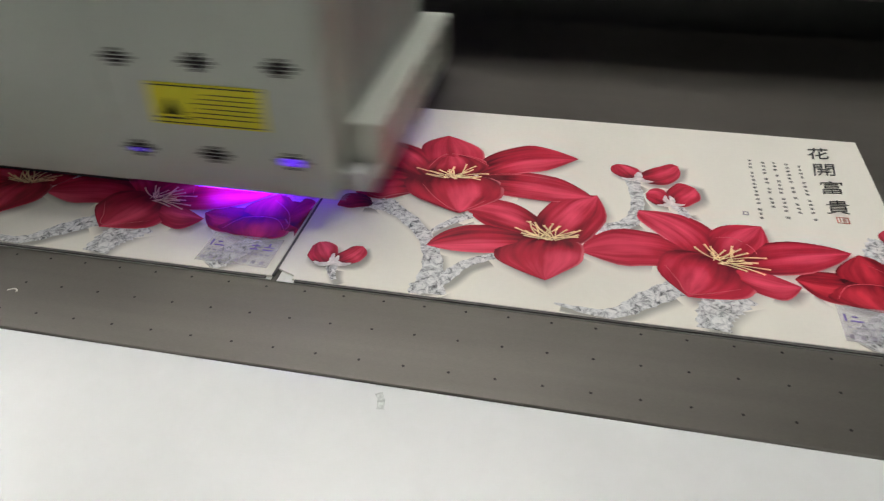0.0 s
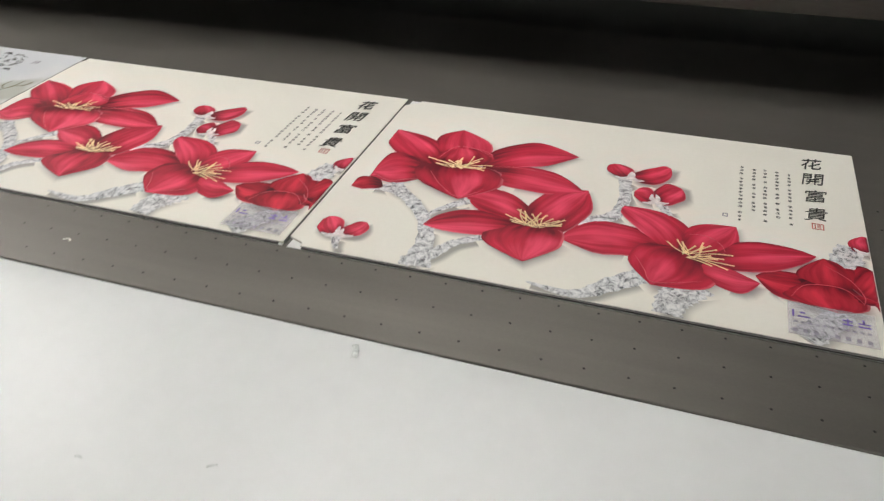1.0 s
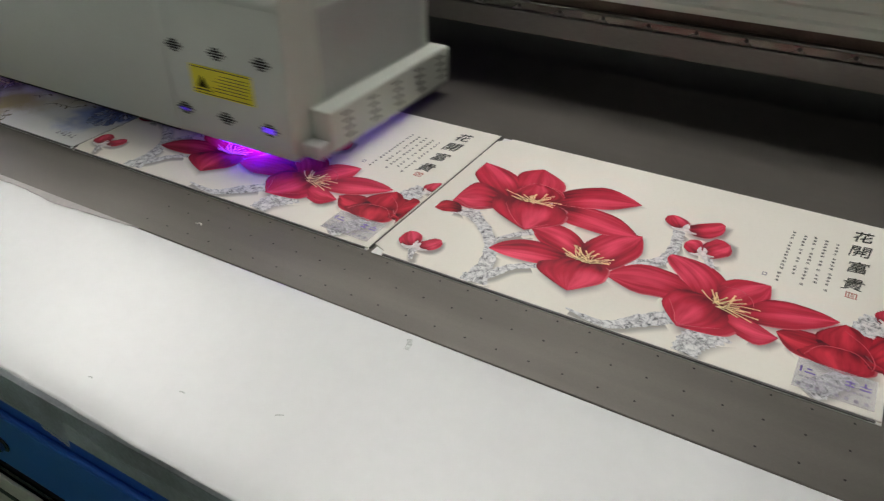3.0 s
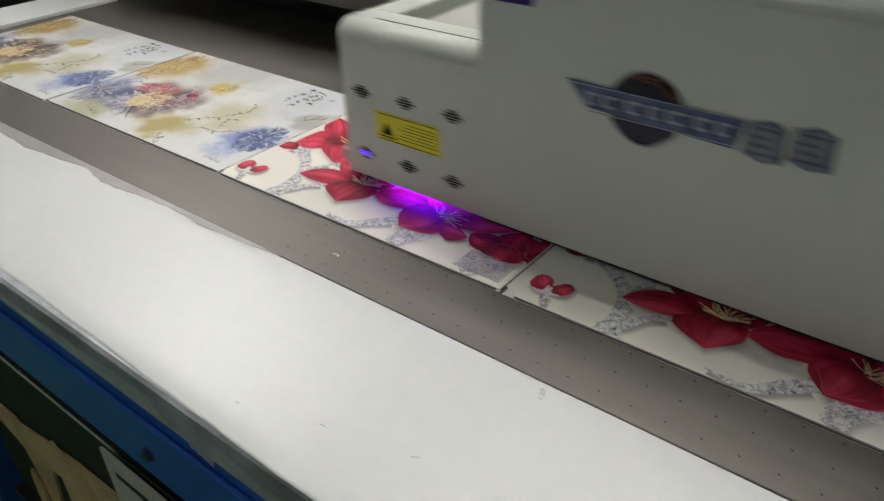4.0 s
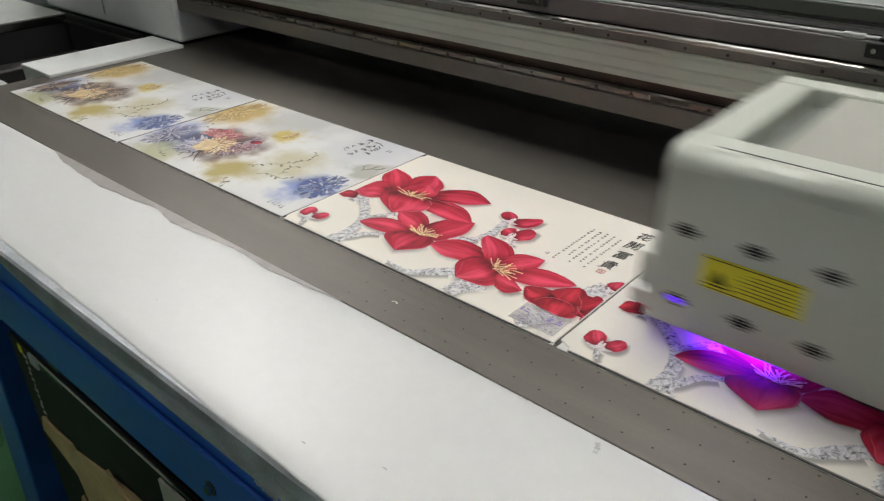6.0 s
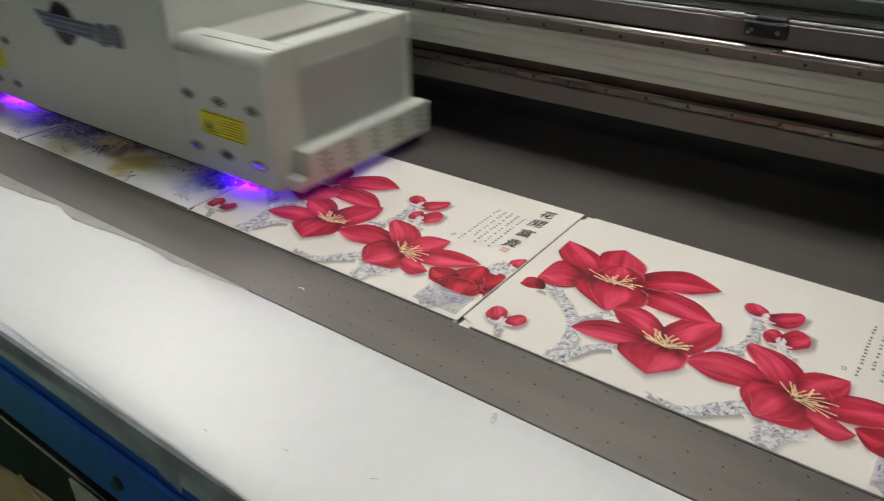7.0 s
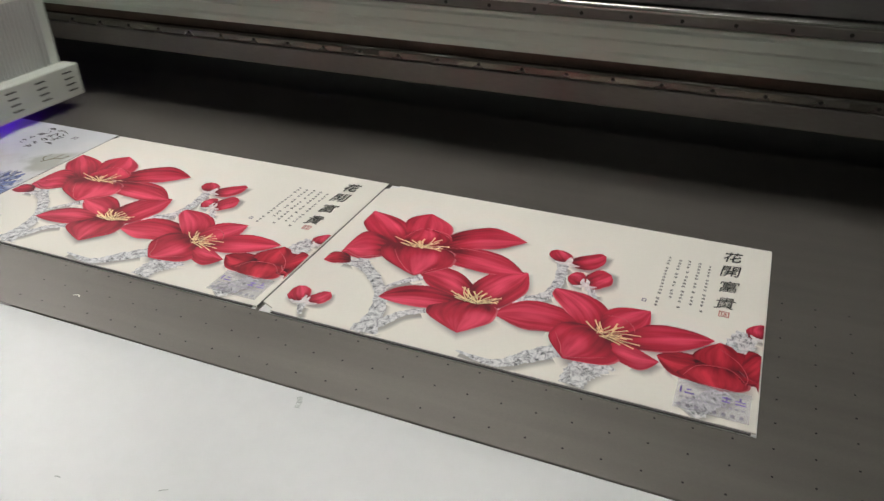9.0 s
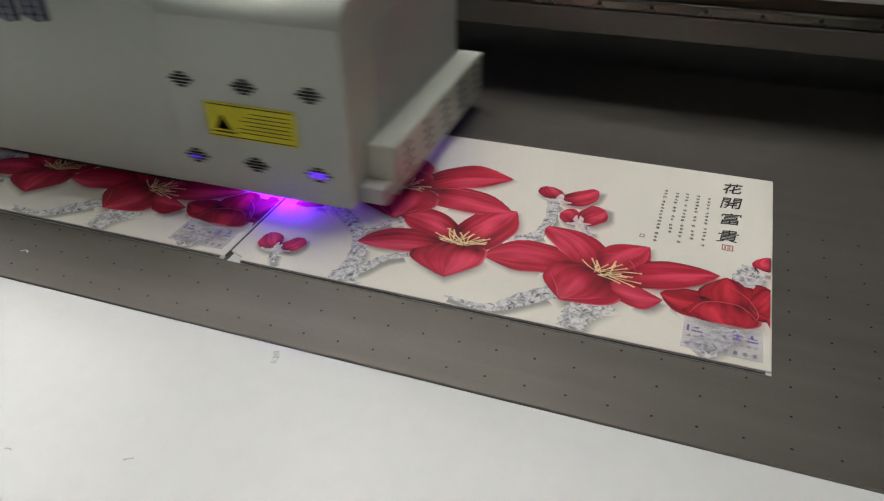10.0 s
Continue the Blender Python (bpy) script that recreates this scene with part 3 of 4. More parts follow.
def cable_tray():
    e = thing("cable_tray", "white cased black cable trough with a bright metal edge", "cable tray")
    part("end_block", box(-3.25, -2.705, 0.135, 0.575, 0.50, 0.866, 0.006), M_WHITE, e, "white end block")
    part("metal_edge", box(-2.7048, -2.690, 0.14, 0.575, 0.836, 0.868, 0.003), M_RAIL, e, "bright metal edge strip")
    part("inner_wall", box(-2.7048, -2.694, 0.16, 0.575, 0.66, 0.8358), M_BLACK, e)
    part("tray_floor", box(-2.6938, -2.13, 0.16, 0.575, 0.645, 0.66), M_BLACK, e)
    part("rear_wall", box(-2.6938, -2.13, 0.560, 0.575, 0.6602, 0.868, 0.003), M_BLACK, e)
    part("rear_lip", box(-2.6938, -2.13, 0.545, 0.5598, 0.838, 0.846, 0.001, 1), M_DARK, e)
    part("front_panel", prism([(-2.72, 0.50), (-1.95, 0.50), (-1.95, 0.735), (-2.33, 0.760), (-2.70, 0.765), (-2.72, 0.760)], 0.125, 0.158, 0.006, 2), M_WHITE, e, "pale front panel with a rounded rim")
    part("step", box(-2.62, -2.52, 0.17, 0.54, 0.6602, 0.745, 0.010, 3), M_DARK, e, "dark step inside the trough")
    part("latch", box(-2.45, -2.38, 0.535, 0.5448, 0.775, 0.80, 0.003), M_DARK, e)
    for i in range(5):
        x = -2.49 + i * 0.064
        part("chain_link", box(x, x + 0.056, 0.33, 0.44, 0.6602, 0.715, 0.008), M_BLACK, e)
    part("stand", box(-2.9, -2.5, 0.2, 0.45, FLOOR, 0.50, 0.01), M_BLUE, e)


def under_table():
    e = thing("lower_shelf", "dark steel shelf inside the machine frame", "shelf")
    part("shelf_plate", box(-1.18, 1.15, -0.385, 0.6, -0.02, 0.0, 0.002), M_DARK, e)
    part("support", box(-1.16, -1.08, -0.28, 0.5, FLOOR, -0.0202, 0.004), M_BLUE, e)
    part("support", box(1.02, 1.10, -0.28, 0.5, FLOOR, -0.0202, 0.004), M_BLUE, e)
    p = thing("black_panel", "glossy dark panel standing on the lower shelf", "panel")
    part("sheet", box(-1.17, 1.14, -0.362, -0.354, 0.0002, 0.548, 0.002), M_BLACK, p)
    part("bright_edge", box(-1.02, 1.14, -0.3645, -0.3622, 0.540, 0.545), M_PAPERW, p, "thin pale edge strip")
    for k in range(17):
        z = 0.520 - 0.0155 * k
        part("print_bar", box(-1.108 + 0.004 * (k % 3), -1.093 - 0.003 * (k % 2), -0.3634, -0.3622, z - 0.008, z), M_PAPERW, p)
    part("print_patch", box(-1.125, -1.107, -0.3634, -0.3622, 0.518, 0.540), M_YELLOW, p, "small yellow print patch")
    for k in range(11):
        part("print_bar", box(-1.070 + 0.014 * k, -1.060 + 0.014 * k, -0.3634, -0.3622, 0.524 + 0.004 * (k % 2), 0.536), M_GREENINK, p)
    part("clip", box(-1.06, -1.02, -0.368, -0.3622, 0.52, 0.549, 0.002), M_BOARD, p)
    q = thing("inner_panel", "dark inner panel closing the machine frame", "panel")
    part("sheet", box(-1.20, 1.19, -0.282, -0.274, 0.0002, 0.654), M_BLACK, q)
    strip_a = [(-1.125, 0.300), (-1.105, 0.350), (-1.04, 0.346), (-0.965, 0.352), (-0.955, 0.340), (-0.80, 0.376), (-0.70, 0.393), (-0.55, 0.404), (-0.55, 0.315), (-0.72, 0.292), (-0.86, 0.266), (-0.895, 0.14), (-0.90, 0.0005), (-0.955, 0.0005), (-0.965, 0.16), (-0.985, 0.25)]
    strip_b = [(-0.80, 0.0005), (-0.79, 0.30), (-0.772, 0.412), (-0.735, 0.385), (-0.70, 0.372), (-0.66, 0.30), (-0.70, 0.22), (-0.72, 0.0005)]
    strip_c = [(-1.02, 0.0005), (-1.00, 0.16), (-0.985, 0.19), (-0.965, 0.15), (-0.97, 0.0005)]
    for pts, y in ((strip_a, -0.3705), (strip_b, -0.3775), (strip_c, -0.3775)):
        o = thing("wood_offcut", "tan ragged offcut standing on the lower shelf", "offcut", None, "offcuts under the table")
        part("strip", prism(pts, y, y + 0.006), M_CARD, o)
    o = thing("pale_sheet", "pale card sheet standing under the table edge", "card sheet", pose(-0.515, -0.3800, 0.0005))
    part("sheet", box(0, 0.50, -0.0025, 0.0025, 0.0, 0.568, 0.001, 1), M_PAPERW, o)
    part("dark_stripe", box(0.03, 0.47, -0.0034, -0.0026, 0.520, 0.532), M_INK, o)
    part("print_bar", box(0.06, 0.20, -0.0034, -0.0026, 0.47, 0.478), M_GREYINK, o)
    part("print_bar", box(0.06, 0.16, -0.0034, -0.0026, 0.45, 0.456), M_GREYINK, o)


# ---------------------------------------------------------------- print carriage
CY = 0.12           # front of the carriage
CB = 0.879          # its underside


def carriage():
    """The print carriage; x = 0 is near its right end."""
    e = thing("print_carriage", "pale grey-green print carriage with two glowing lamp modules", "print carriage")
    by = 0.52
    out = [(-0.855, CB), (-0.24, CB), (-0.24, 1.288), (-0.855, 1.288)]
    bm = prism(out, CY, by, 0.046, 8, lambda ed: all(v.co.z > 1.2 for v in ed.verts))
    hood = part("body", bm, M_PAINT, e, "pale grey-green painted hood", True)
    for p in hood.data.polygons:
        p.use_smooth = p.area < 0.03
    part("body_base", box(-0.85, -0.245, CY + 0.004, by - 0.004, CB - 0.006, CB - 0.0002), M_DARK, e)
    part("carriage_bracket", box(-0.80, -0.30, by + 0.0005, 0.588, 1.00, 1.16, 0.006), M_DARK, e)
    for side, mx0, mx1 in ((-1, -1.125, -0.8555), (1, -0.2395, 0.010)):
        w = mx1 - mx0
        # shell in five pieces round an open top
        mod = part("lamp_module", prism([(mx0, CB), (mx1, CB), (mx1, 1.135), (mx0, 1.135)], CY + 0.001, CY + 0.075, 0.026, 7,
                   lambda ed: all(v.co.z > 1.1 for v in ed.verts) and all(v.co.y < CY + 0.01 for v in ed.verts)),
                   M_PAINT, e, "pale grey-green lamp module", True)
        for p in mod.data.polygons:
            p.use_smooth = p.area < 0.002
        ox0, ox1 = (mx1 - 0.058, mx1) if side > 0 else (mx0, mx0 + 0.058)
        ix0, ix1 = (mx0, mx1 - 0.104) if side > 0 else (mx0 + 0.104, mx1)
        part("rear_wall", box(mx0, mx1, by - 0.04, by, CB, 1.135, 0.004), M_PAINT, mod)
        part("side_wall", box(ox0, ox1, CY + 0.0752, by - 0.0402, CB, 1.135, 0.004), M_PAINT, mod)
        part("lid_panel", box(ix0, ix1, CY + 0.0752, by - 0.0402, CB, 1.130, 0.003), M_LID_SHADED, mod, "lid panel with the hood's shade in its grey")
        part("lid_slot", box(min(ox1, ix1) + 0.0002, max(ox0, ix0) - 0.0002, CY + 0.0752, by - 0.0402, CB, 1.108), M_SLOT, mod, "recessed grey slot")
        part("lid_seam", box(mx0 + 0.05, mx1 - 0.012, CY + 0.036, CY + 0.0378, 1.1349, 1.1356), M_DARK, mod)
        # outer cheek with fins, and the vented bar
        xo = mx1 if side > 0 else mx0
        a, b = (xo, xo + side * 0.0035)
        for k in range(30):
            y = CY + 0.085 + k * 0.0098
            part("fin", box(min(a, b) + 0.0001, max(a, b), y, y + 0.005, 0.955, 1.095), M_FIN, mod)
        bar = part("vented_bar", box(min(xo, xo + side * 0.04) + (0.0001 if side > 0 else 0), max(xo, xo + side * 0.04) - (0.0001 if side < 0 else 0), CY + 0.045, by + 0.008, CB + 0.004, 0.952, 0.003), M_PAINT, mod, "pale slotted bar")
        xs = xo + side * 0.04
        for g in range(5):
            for r in range(4):
                y = CY + 0.075 + g * 0.072 + r * 0.002
                z = 0.940 - r * 0.013
                part("slot", box(min(xs, xs + side * 0.0006), max(xs, xs + side * 0.0006), y, y + 0.024, z - 0.0028, z), M_HOLE, bar)
        part("bar_end", box(min(xo, xo + side * 0.036) + 0.0005, max(xo, xo + side * 0.036) - 0.0005, CY + 0.018, CY + 0.0448, CB + 0.002, 0.905, 0.003), M_FIN, mod)
        # vents
        vx = mx0 + (0.040 if side < 0 else 0.0225)
        for row, z in ((0, 1.028), (1, 0.922)):
            for c in range(3):
                cx = vx + 0.0905 * c
                hot = (row == 1 and ((side > 0 and c == 2) or (side < 0 and c == 0)))
                bmv = bmesh.new()
                for r, half in enumerate((0.0055, 0.0125, 0.0180, 0.0125, 0.0055)):
                    zz = z + 0.0086 - 0.0043 * r
                    box(cx - half, cx + half, CY - 0.0002, CY + 0.0012, zz - 0.0013, zz + 0.0013, 0, 1, bmv)
                part("vent", bmv, M_HOLE, mod, "black slotted vent")
                if row == 1 and side > 0 and c == 0:
                    part("vent_glow", box(cx - 0.010, cx + 0.006, CY - 0.0006, CY - 0.0003, z - 0.004, z + 0.0005), M_UV_DIM, mod, "faint violet light leaking from a vent")
                if hot:
                    part("vent_glow", box(cx - 0.012, cx + 0.010, CY - 0.0006, CY - 0.0003, z - 0.005, z + 0.004), M_UV_SPOT, mod, "violet light leaking from a vent")
        # warning label
        lx0 = vx + 0.028
        lab = part("warning_label", box(lx0, lx0 + 0.130, CY - 0.0006, CY + 0.0006, 0.956, 1.004), M_YELLOW, mod, "yellow warning label")
        part("label_rule", box(lx0 + 0.004, lx0 + 0.126, CY - 0.0010, CY - 0.0007, 1.0005, 1.0018), M_INK, lab)
        for r in range(6):
            z = 0.994 - r * 0.0054
            s = (0.066, 0.058, 0.050, 0.058, 0.046, 0.046)[r]
            part("label_line", box(lx0 + s, lx0 + 0.122, CY - 0.0010, CY - 0.0007, z - 0.0011, z), M_LABEL_INK, lab)
        part("label_rule", box(lx0 + 0.004, lx0 + 0.126, CY - 0.0010, CY - 0.0007, 0.9580, 0.9592), M_INK, lab)
        part("label_rule", box(lx0 + 0.006, lx0 + 0.042, CY - 0.0010, CY - 0.0007, 0.9630, 0.9650), M_INK, lab)
        tri = bmesh.new()
        f = tri.faces.new([tri.verts.new((lx0 + a, CY - 0.0010, 0.968 + b)) for a, b in ((0.012, 0.0), (0.036, 0.0), (0.024, 0.020))])
        bmesh.ops.solidify(tri, geom=[f], thickness=0.0003)
        part("warning_sign", tri, M_LABEL_INK, lab)
        # curing lamp
        part("curing_lamp", box(mx0 + 0.085, mx1 - 0.085, CY + 0.006, by - 0.06, CB - 0.004, CB - 0.0005), M_UV, mod, "glowing violet curing lamp")
    # badge: plain shapes
    bx, bz = -0.612, 1.107
    badge = part("badge_disc", cyl((bx, CY - 0.0015, bz), (bx, CY + 0.001, bz), 0.047, 36), M_LOGO_DARK, e, "dark round badge")
    for r, z0, a0, a1, m in ((0.045, bz, 0.35, 2.5, M_LOGO_BROWN), (0.040, bz, 0.25, 2.1, M_LOGO_BROWN), (0.034, bz + 0.001, 0.6, 1.9, M_LOGO_BROWN), (0.0462, bz, 0.9, 2.3, M_LOGO_SILVER), (0.0455, bz, 3.7, 5.6, M_LOGO_SILVER)):
        pts = [(bx + r * math.cos(a), z0 + r * math.sin(a)) for a in np.linspace(a0, a1, 14)]
        for p, q in zip(pts, pts[1:]):
            part("badge_arc", cyl((p[0], CY - 0.0017, p[1]), (q[0], CY - 0.0017, q[1]), 0.0013, 6), m, badge)
    bm = prism([(-0.718, 1.126), (-0.688, 1.094), (-0.500, 1.086), (-0.492, 1.121)], CY - 0.0026, CY - 0.0018)
    band = part("badge_band", bm, M_LOGO_BLUE, e, "slate blue badge band")
    part("band_line", box(-0.714, -0.495, CY - 0.0034, CY - 0.0027, 1.1218, 1.1232), M_LOGO_SILVER, band)
    part("band_line", box(-0.684, -0.50, CY - 0.0034, CY - 0.0027, 1.0892, 1.0904), M_LOGO_SILVER, band)
    for x, w in ((-0.690, 0.016), (-0.668, 0.024), (-0.636, 0.022), (-0.606, 0.014), (-0.584, 0.026), (-0.550, 0.020), (-0.524, 0.018)):
        part("band_mark", box(x, x + w, CY - 0.0034, CY - 0.0027, 1.1110, 1.1145), M_LOGO_SILVER, band)
        part("band_mark", box(x, x + w * 0.8, CY - 0.0034, CY - 0.0027, 1.0985, 1.1020), M_LOGO_SILVER, band)
        part("band_mark", box(x, x + 0.005, CY - 0.0034, CY - 0.0027, 1.1022, 1.1108), M_LOGO_SILVER, band)
        part("band_mark", box(x + w + 0.0005, x + w + 0.005, CY - 0.0034, CY - 0.0027, 1.0960, 1.1165), M_LOGO_DARK, band)
    for x, w, z in ((-0.492, 0.044, 1.104), (-0.444, 0.046, 1.108)):
        s = part("badge_sign", prism([(x, z - 0.020), (x + w * 0.5, z - 0.027), (x + w, z - 0.022), (x + w * 0.96, z + 0.016), (x + w * 0.6, z + 0.024), (x + 0.002, z + 0.017)], CY - 0.0016, CY - 0.0002), M_LOGO_GREY, e, "mottled grey badge block")
        for k in range(4):
            part("stroke", box(x + 0.003 + 0.004 * (k % 2), x + w - 0.004 - 0.007 * (k % 3), CY - 0.0022, CY - 0.0017, z - 0.0185 + 0.0098 * k, z - 0.0150 + 0.0098 * k), M_LOGO_DARK, s)
        for f, m in ((0.28, M_LOGO_SILVER), (0.62, M_LOGO_SILVER), (0.86, M_LOGO_DARK)):
            part("stroke", box(x + w * f, x + w * f + 0.0042, CY - 0.0026, CY - 0.0023, z - 0.024, z + 0.018), m, s)
    part("indicator", box(-0.840, -0.772, CY - 0.0012, CY + 0.02, 1.203, 1.257, 0.004), M_INDICATOR, e, "glossy blue lamp window")
    return e


# ---------------------------------------------------------------- printed tiles
def petal(row, z, rise, grow=1.0, shift=(0, 0), nu=12, nv=9, tip_power=(1.7, 0.95)):
    """A petal, in millimetres: root, tip and its two widest points give axis, bend and breadth."""
    rx, ry, tx, ty, lx, ly, qx, qy = row
    root, tip, lft, rgt = Vector((rx, ry)), Vector((tx, ty)), Vector((lx, ly)), Vector((qx, qy))
    axis = tip - root
    mid = (lft + rgt) / 2
    m = min(0.7, max(0.3, (mid - root).dot(axis) / axis.length_squared))
    half = (lft - rgt) / 2 * grow
    ctrl = (mid - root * (1 - m) ** 2 - tip * m ** 2) / (2 * m * (1 - m))
    if grow > 1:
        ext = axis.normalized() * (grow - 1) * half.length * 0.9
        root, tip = root - ext, tip + ext
    bm = bmesh.new()
    uvl = bm.loops.layers.uv.new("UVMap")
    grid, data = [], {}
    for i in range(nu + 1):
        t = i / nu
        c = root * (1 - t) ** 2 + ctrl * 2 * t * (1 - t) + tip * t ** 2
        k = t / m if t < m else (1 - t) / (1 - m)
        w = (0.36 if t < m and grow == 1 else 0.0) + (1 - (0.36 if t < m and grow == 1 else 0.0)) * max(0, 1 - (1 - k) ** (tip_power[0] if t > m else 2.2)) ** (tip_power[1] if t > m else 0.6) * (1 + 0.05 * math.sin(11 * t + rx))
        line = []
        for j in range(nv + 1):
            s = 2 * j / nv - 1
            p = c - half * s * w + Vector(shift)
            h = rise * w * (1 - s * s) * (0.35 + 0.65 * k) - rise * 0.35 * w * math.exp(-(s / 0.16) ** 2) + rise * 0.25 * math.sin(5 * t + 3 * s) * w * (1 - abs(s))
            v = bm.verts.new((p.x / 1000, p.y / 1000, (z + max(0, h)) / 1000))
            data[v] = ((t, s * 0.5 + 0.5) if grow == 1 else ((1 - abs(s)) * min(1, k * 1.6), s))
            line.append(v)
        grid.append(line)
    for i in range(nu):
        for j in range(nv):
            q = (grid[i][j], grid[i][j + 1], grid[i + 1][j + 1], grid[i + 1][j])
            f = bm.faces.new(q)
            for lp in f.loops:
                lp[uvl].uv = data[lp.vert]
    bmesh.ops.remove_doubles(bm, verts=bm.verts[:], dist=1e-6)
    bm.normal_update()
    if sum(f.normal.z for f in bm.faces) < 0:
        bmesh.ops.reverse_faces(bm, faces=bm.faces[:])
    for v in bm.verts:      # the print ends at the tile's edge
        v.co.x = min(0.5985, max(0.0015, v.co.x))
        v.co.y = min(0.3985, max(0.0015, v.co.y))
    return bm


def strip(points, widths, z, rise=0.0, n=8, fade=False):
    """A ribbon along a smooth line, in millimetres."""
    pts = [Vector(p) for p in points]
    bm = bmesh.new()
    uvl = bm.loops.layers.uv.new("UVMap") if fade else None
    prev = None
    cnt = len(pts) - 1
    for i in range(cnt * n + 1):
        k, t = min(i // n, cnt - 1), (i - min(i // n, cnt - 1) * n) / n
        p0, p1, p2, p3 = pts[max(0, k - 1)], pts[k], pts[k + 1], pts[min(cnt, k + 2)]
        c = 0.5 * (2 * p1 + (p2 - p0) * t + (2 * p0 - 5 * p1 + 4 * p2 - p3) * t * t + (3 * p1 - p0 - 3 * p2 + p3) * t ** 3)
        d = 0.5 * ((p2 - p0) + 2 * (2 * p0 - 5 * p1 + 4 * p2 - p3) * t + 3 * (3 * p1 - p0 - 3 * p2 + p3) * t * t)
        d = d.normalized() if d.length > 1e-6 else (p2 - p1).normalized()
        nrm = Vector((-d.y, d.x))
        w = widths[k] * (1 - t) + widths[k + 1] * t
        wob = 1 + 0.10 * math.sin(i * 1.7) + 0.08 * math.sin(i * 3.1 + 1)
        line = []
        for s in (-1, -0.5, 0, 0.5, 1):
            p = c + nrm * (w / 2) * s * (wob if rise else 1)
            line.append(bm.verts.new((min(0.5985, max(0.0015, p.x / 1000)), min(0.3985, max(0.0015, p.y / 1000)), (z + rise * (1 - s * s)) / 1000)))
        if prev:
            for a in range(4):
                f = bm.faces.new((prev[a], line[a], line[a + 1], prev[a + 1]))
                if fade:
                    for lp, c4 in zip(f.loops, (a, a, a + 1, a + 1)):
                        lp[uvl].uv = ((0, 0.35, 0.7, 0.35, 0)[c4], 0)
        prev = line
    bm.normal_update()
    if sum(f.normal.z for f in bm.faces) < 0:
        bmesh.ops.reverse_faces(bm, faces=bm.faces[:])
    return bm


def ink_bars(rects, z=0.25):
    bm = bmesh.new()
    for x0, x1, y0, y1 in rects:
        box(x0 / 1000, x1 / 1000, y0 / 1000, y1 / 1000, 0.0, z / 1000, 0, 1, bm)
    return bm


def glyph(text, x, y, w, h, weight, material, parent):
    """A written character as a thin solid, centred at x, y (millimetres)."""
    cu = bpy.data.curves.new("glyph", "FONT")
    cu.body, cu.size, cu.extrude, cu.offset = text, 1.0, 0.01, weight
    cu.align_x = "CENTER"
    ob = bpy.data.objects.new("glyph", cu)
    scene.collection.objects.link(ob)
    bpy.context.view_layer.update()
    me = bpy.data.meshes.new_from_object(ob.evaluated_get(bpy.context.evaluated_depsgraph_get()))
    bpy.data.objects.remove(ob)
    if not me.vertices:
        return None
    co = np.array([v.co[:] for v in me.vertices])
    lo, hi = co.min(0), co.max(0)
    for v in me.vertices:
        u = (v.co - Vector((lo + hi) / 2))
        px, py = u.x / (hi[0] - lo[0]) * w, u.y / (hi[1] - lo[1]) * h
        px, py = px + 0.10 * py, py + 0.14 * px
        v.co = Vector(((x + px) / 1000, (y + py) / 1000, 0.0004 + 0.0006 * (u.z > 0)))
    me.materials.append(material)
    o = new("character", me)
    o.parent = parent
    o["label"] = "black brush-written character"
    return o


def tile_slab(lug):
    """A tile 0.6 by 0.4, with a margin that is cut away at its two left corners."""
    pts = [(0, 0.0022), (0.6, 0.0022), (0.6, 0.4), (0, 0.4)]
    if lug:
        pts += [(0, 0.392), (-lug, 0.380), (-lug, 0.016), (0, 0.008)]
    bm = bmesh.new()
    lo = [bm.verts.new((x, y, -0.0023)) for x, y in pts]
    hi = [bm.verts.new((x, y, 0)) for x, y in pts]
    bm.faces.new(hi)
    bm.faces.new(lo[::-1])
    n = len(pts)
    for i in range(n):
        bm.faces.new((lo[i], lo[(i + 1) % n], hi[(i + 1) % n], hi[i]))
    bmesh.ops.recalc_face_normals(bm, faces=bm.faces[:])
    bmesh.ops.bevel(bm, geom=[e for e in bm.edges if all(v.co.z > -0.001 for v in e.verts)], offset=0.0005, segments=2, affect="EDGES", profile=0.5)
    return bm


FLOWER_A = [(78, 196, 14, 168, 24, 204, 50, 160), (86, 216, -3, 300, 4, 254, 72, 280), (112, 222, 92, 324, 64, 284, 147, 284), (76, 204, 14, 178, 22, 234, 50, 164), (150, 218, 284, 207, 222, 248, 224, 188),
            (145, 236, 262, 292, 192, 313, 215, 252), (118, 222, 104, 280, 80, 238, 160, 256), (114, 228, 140, 146, 64, 194, 184, 208)]
FLOWER_B = [(242, 122, 146, 158, 180, 184, 184, 122), (236, 110, 118, 82, 150, 125, 178, 78), (244, 110, 288, 212, 236, 188, 298, 150), (240, 118, 246, 46, 188, 86, 282, 96)]
FLOWER_C = [(402, 108, 274, 102, 308, 150, 328, 86), (406, 106, 330, 190, 394, 183, 346, 155), (414, 104, 462, 182, 408, 164, 460, 126), (424, 106, 545, 148, 484, 158, 500, 106),
            (415, 98, 488, 82, 442, 104, 462, 58), (408, 116, 381, 46, 352, 98, 446, 64)]
FLOWER_D = [(570, 85, 601, 138, 579, 140, 607, 96), (545, 92, 483, 94, 509, 112, 511, 62), (559, 80, 551, 147, 522, 106, 587, 124), (570, 75, 604, 60, 580, 92, 606, 79), (550, 106, 560, 55, 508, 70, 592, 72)]
BUDS_A = [(329, 258, 308, 289, 303, 269, 333, 280), (337, 259, 380, 296, 355, 290, 372, 255), (367, 211, 342, 227, 350, 207, 357, 241), (370, 212, 397, 249, 374, 252, 399, 219),
          (597, 170, 594, 203, 578, 180, 606, 190), (27, 33, 6, 66, 3, 40, 28, 60), (36, 36, 54, 67, 36, 55, 60, 44)]


